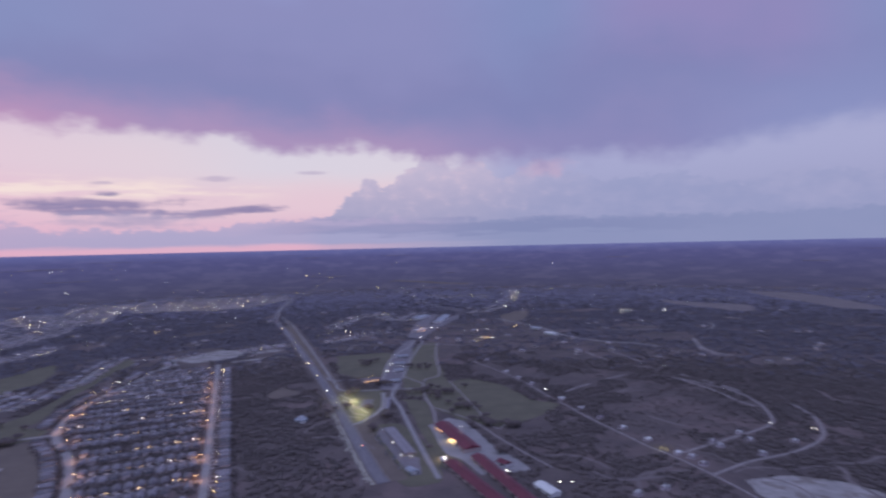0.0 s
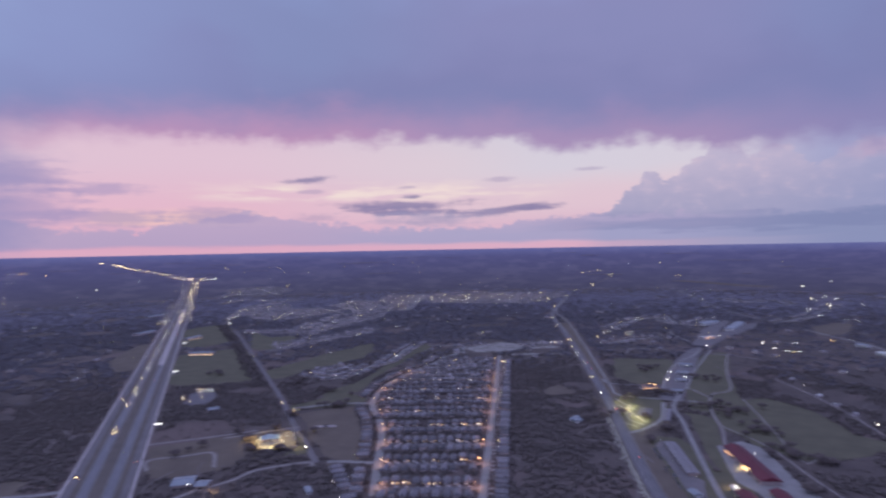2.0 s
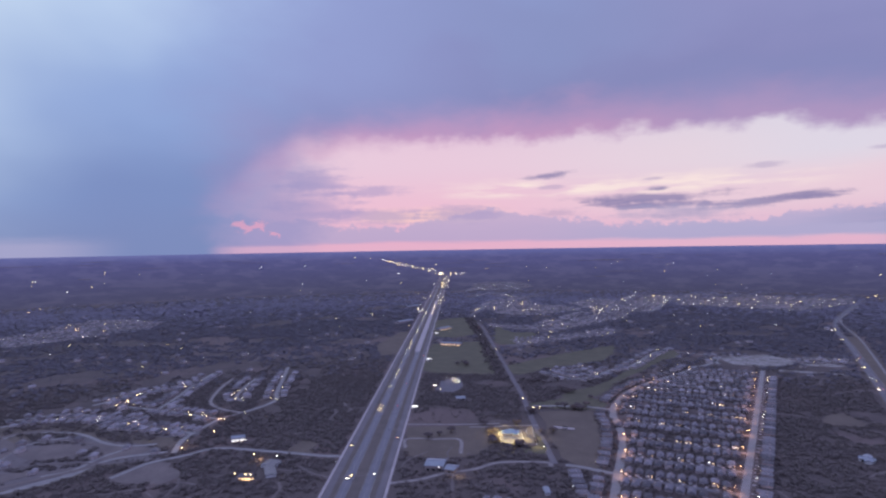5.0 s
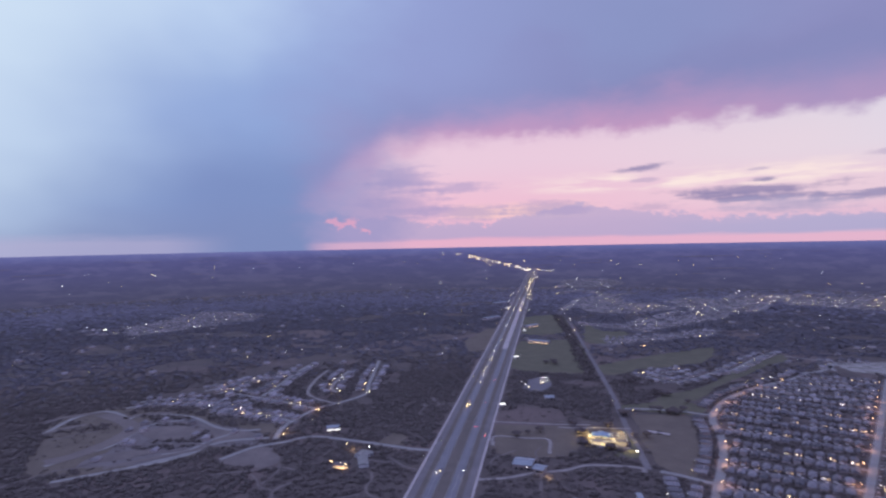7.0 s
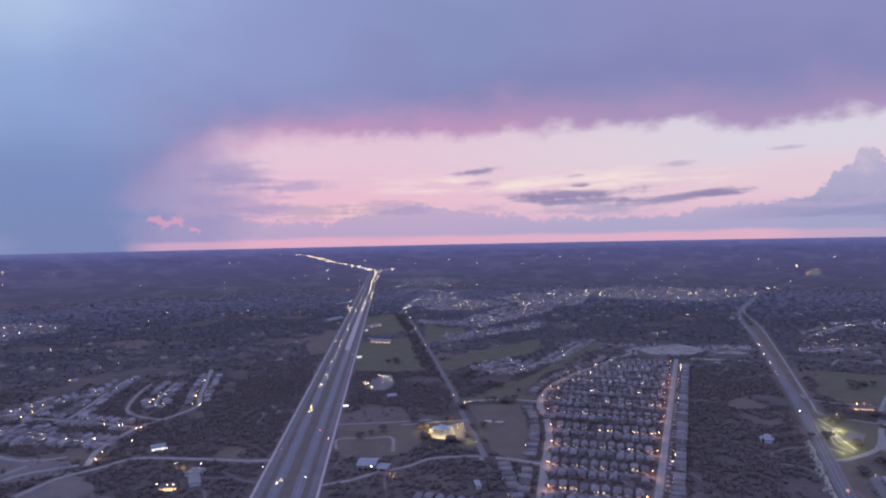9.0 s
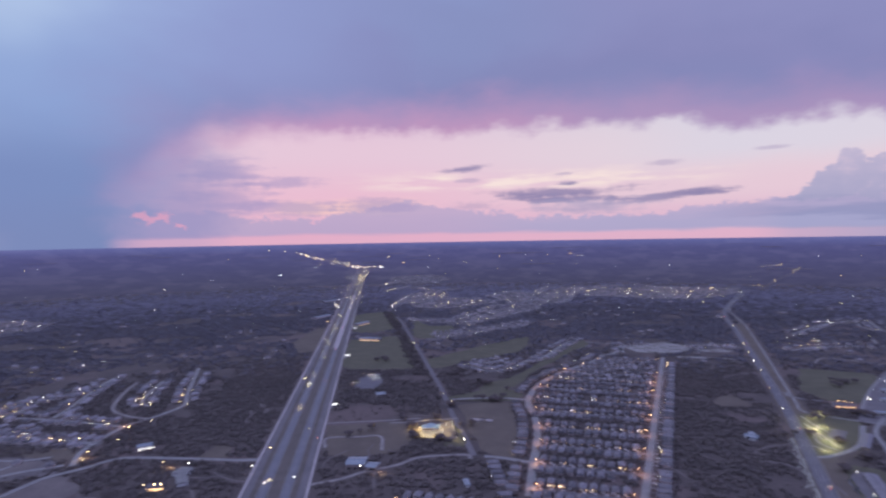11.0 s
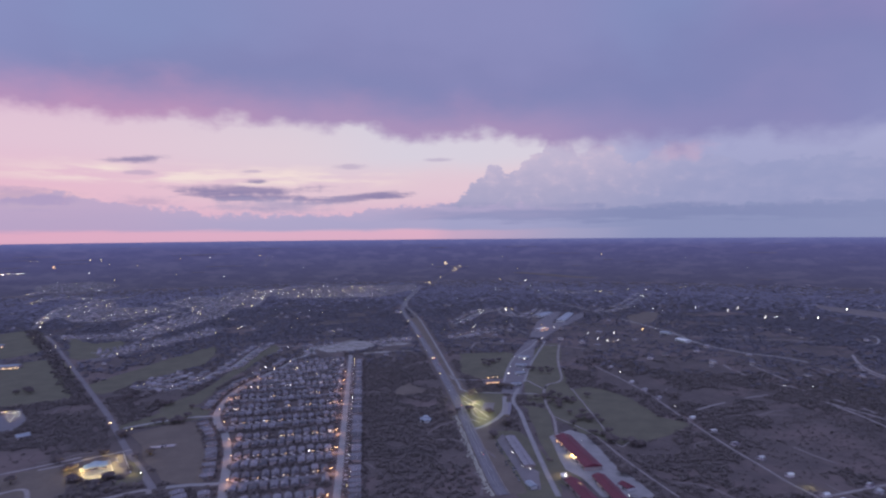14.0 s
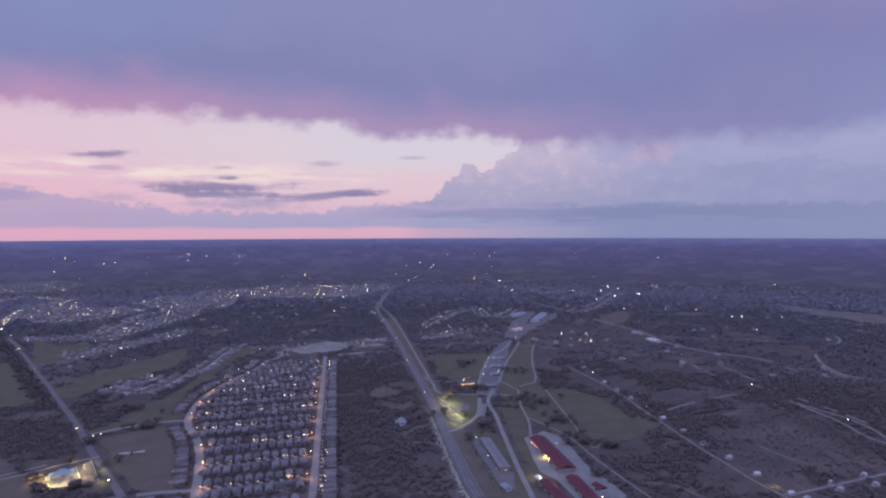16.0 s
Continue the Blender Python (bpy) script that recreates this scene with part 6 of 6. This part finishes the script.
def yard_trees():
    xs, ys = [], []
    for x, y, f, lit in SITES:
        c, sn = math.cos(radians(f)), math.sin(radians(f))
        for u, v, chance in ((-3.5, 10.0, 0.75), (2.5, 10.5, 0.8), (0.0, 12.5, 0.7), (5.6, -8.0, 0.55), (-5.6, -3.0, 0.3), (5.7, 3.0, 0.4), (3.6, -10.5, 0.3)):
            if rng.random() < chance:
                u, v = u + rng.uniform(-1, 1), v + rng.uniform(-1.2, 1.2)
                xs.append(x + u * c - v * sn)
                ys.append(y + u * sn + v * c)
    v, f = leaf_cloud(np.array(xs), np.array(ys), nprng.uniform(1.5, 3.3, len(xs)), 18, 0.5, 1.0, 0.25, 0.6)
    ob = from_arrays("garden_trees", v, f, M_LEAF)
    tagged(ob, "small dark garden trees between the estate houses", "trees", kind="stuff")


yard_trees()
hedge_line = side(smooth([(-800, 858), (-855, 905), (-1164, 1156), (-1468, 1396), (-1590, 1490)]), 24)
hx, hy = [], []
for (x0, y0), (x1, y1) in zip(hedge_line[:-1], hedge_line[1:]):
    for _ in range(int(math.hypot(x1 - x0, y1 - y0) * 0.75)):
        k = rng.random()
        hx.append(x0 + (x1 - x0) * k + rng.gauss(0, 7))
        hy.append(y0 + (y1 - y0) * k + rng.gauss(0, 7))
v, f = leaf_cloud(np.array(hx), np.array(hy), nprng.uniform(2.5, 5.5, len(hx)), 20, 0.46, 0.8)
tagged(from_arrays("hedgerow", v, f, M_LEAF), "dense dark row of trees along the county road", "trees", kind="stuff")
wood_root = tagged(new("woodland"), "dark oak and juniper woodland in dusk", "woodland", kind="stuff")
before = set(o.name for o in scene.objects)
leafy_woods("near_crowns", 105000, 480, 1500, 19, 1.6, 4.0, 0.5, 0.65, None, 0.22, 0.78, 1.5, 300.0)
# Middle and far crowns take the foliage colours tinted for haze.
leafy_woods("middle_crowns", 125000, 1200, 2900, 11, 2.6, 6.0, 0.76, 0.42, M_LEAF_HAZE_MID, 0.16, 0.75, 2.0, 600.0)
leafy_woods("far_crowns", 70000, 2150, 3560, 8, 4.0, 8.5, 1.0, 0.24, M_LEAF_HAZE_FAR, 0.1, 0.8, 3.0, 650.0)
for o in [o for o in scene.objects if o.name not in before]:
    o.parent = wood_root


def tree_template(seed):
    r = random.Random(seed)
    e = thing("oak_tree", "spreading dark green live oak standing in the open", "tree", "oaks in the open")
    bm = cyl_bm(bmesh.new(), (0, 0, 0), 0.5, 3.2, 8, 0.32)
    part("trunk", bm, M_BARK, e)
    for k in range(3):
        a = k * 2.1 + r.uniform(-0.4, 0.4)
        bm = bmesh.new()
        bmesh.ops.create_cone(bm, cap_ends=True, segments=6, radius1=0.25, radius2=0.08, depth=3.6, matrix=Matrix.Translation((math.cos(a) * 1.1, math.sin(a) * 1.1, 4.0)) @ Matrix.Rotation(a, 4, "Z") @ Matrix.Rotation(0.7, 4, "Y"))
        part("limb", bm, M_BARK, e)
    bm = bmesh.new()
    for k in range(60):
        a, q = r.uniform(0, 6.28), math.sqrt(r.random())
        z = 5.2 + r.uniform(-1.4, 2.2) * (1.1 - q * 0.7)
        n0 = len(bm.verts)
        ball_bm(bm, (math.cos(a) * q * 4.6, math.sin(a) * q * 4.4, z), r.uniform(0.6, 1.25))
        bm.verts.ensure_lookup_table()
        for v in bm.verts[n0:]:
            v.co += Vector((r.uniform(-.3, .3), r.uniform(-.3, .3), r.uniform(-.25, .25)))
    part("crown", bm, M_LEAF, e)
    return e


TREES = [tree_template(s) for s in range(4)]
for k, t in enumerate(TREES):
    t.matrix_basis = pose(*((-190 + 9 * k, 870 + 14 * k)), 0)


def oak(x, y, s=1.0):
    m = pose(x, y, 0, 0, 0, rng.uniform(0, 360)) @ Matrix.Diagonal((s, s, s, 1))
    t = copy_thing(rng.choice(TREES), m)
    t.scale = (s, s, s)


def grove(c, n, sx, sy, s=1.1):
    for _ in range(n):
        oak(c[0] + rng.gauss(0, sx), c[1] + rng.gauss(0, sy), s * rng.uniform(0.75, 1.25))


for c, n, sx, sy in (((-157, 1274), 9, 16, 16), ((-111, 911), 3, 4, 4), ((-25, 1028), 6, 12, 12), ((5, 1009), 14, 16, 22), ((40, 914), 10, 14, 14), ((53, 841), 6, 8, 10), ((71, 821), 5, 6, 8), ((-47, 1212), 7, 12, 14),
                     ((76, 714), 4, 4, 4), ((-533, 582), 2, 4, 3), ((-597, 594), 3, 4, 4), ((-566, 571), 3, 4, 3), ((-597, 650), 3, 3, 4), ((-624, 722), 5, 8, 6), ((-538, 655), 3, 5, 5), ((-587, 793), 6, 10, 6), ((-762, 884), 8, 14, 14), ((-660, 858), 7, 16, 16), ((-93, 807), 2, 3, 3),
                     ((-95, 1074), 3, 6, 4), ((-116, 1070), 4, 8, 5), ((-642, 530), 4, 10, 8), ((-637, 617), 3, 8, 6), ((-983, 896), 5, 20, 14), ((-81, 864), 2, 4, 4), ((98, 814), 5, 8, 8), ((-608, 777), 3, 8, 3), ((-155, 1009), 3, 6, 5), ((-148, 929), 2, 4, 8), ((-143, 1029), 3, 6, 4)):
    grove(c, n, sx, sy)
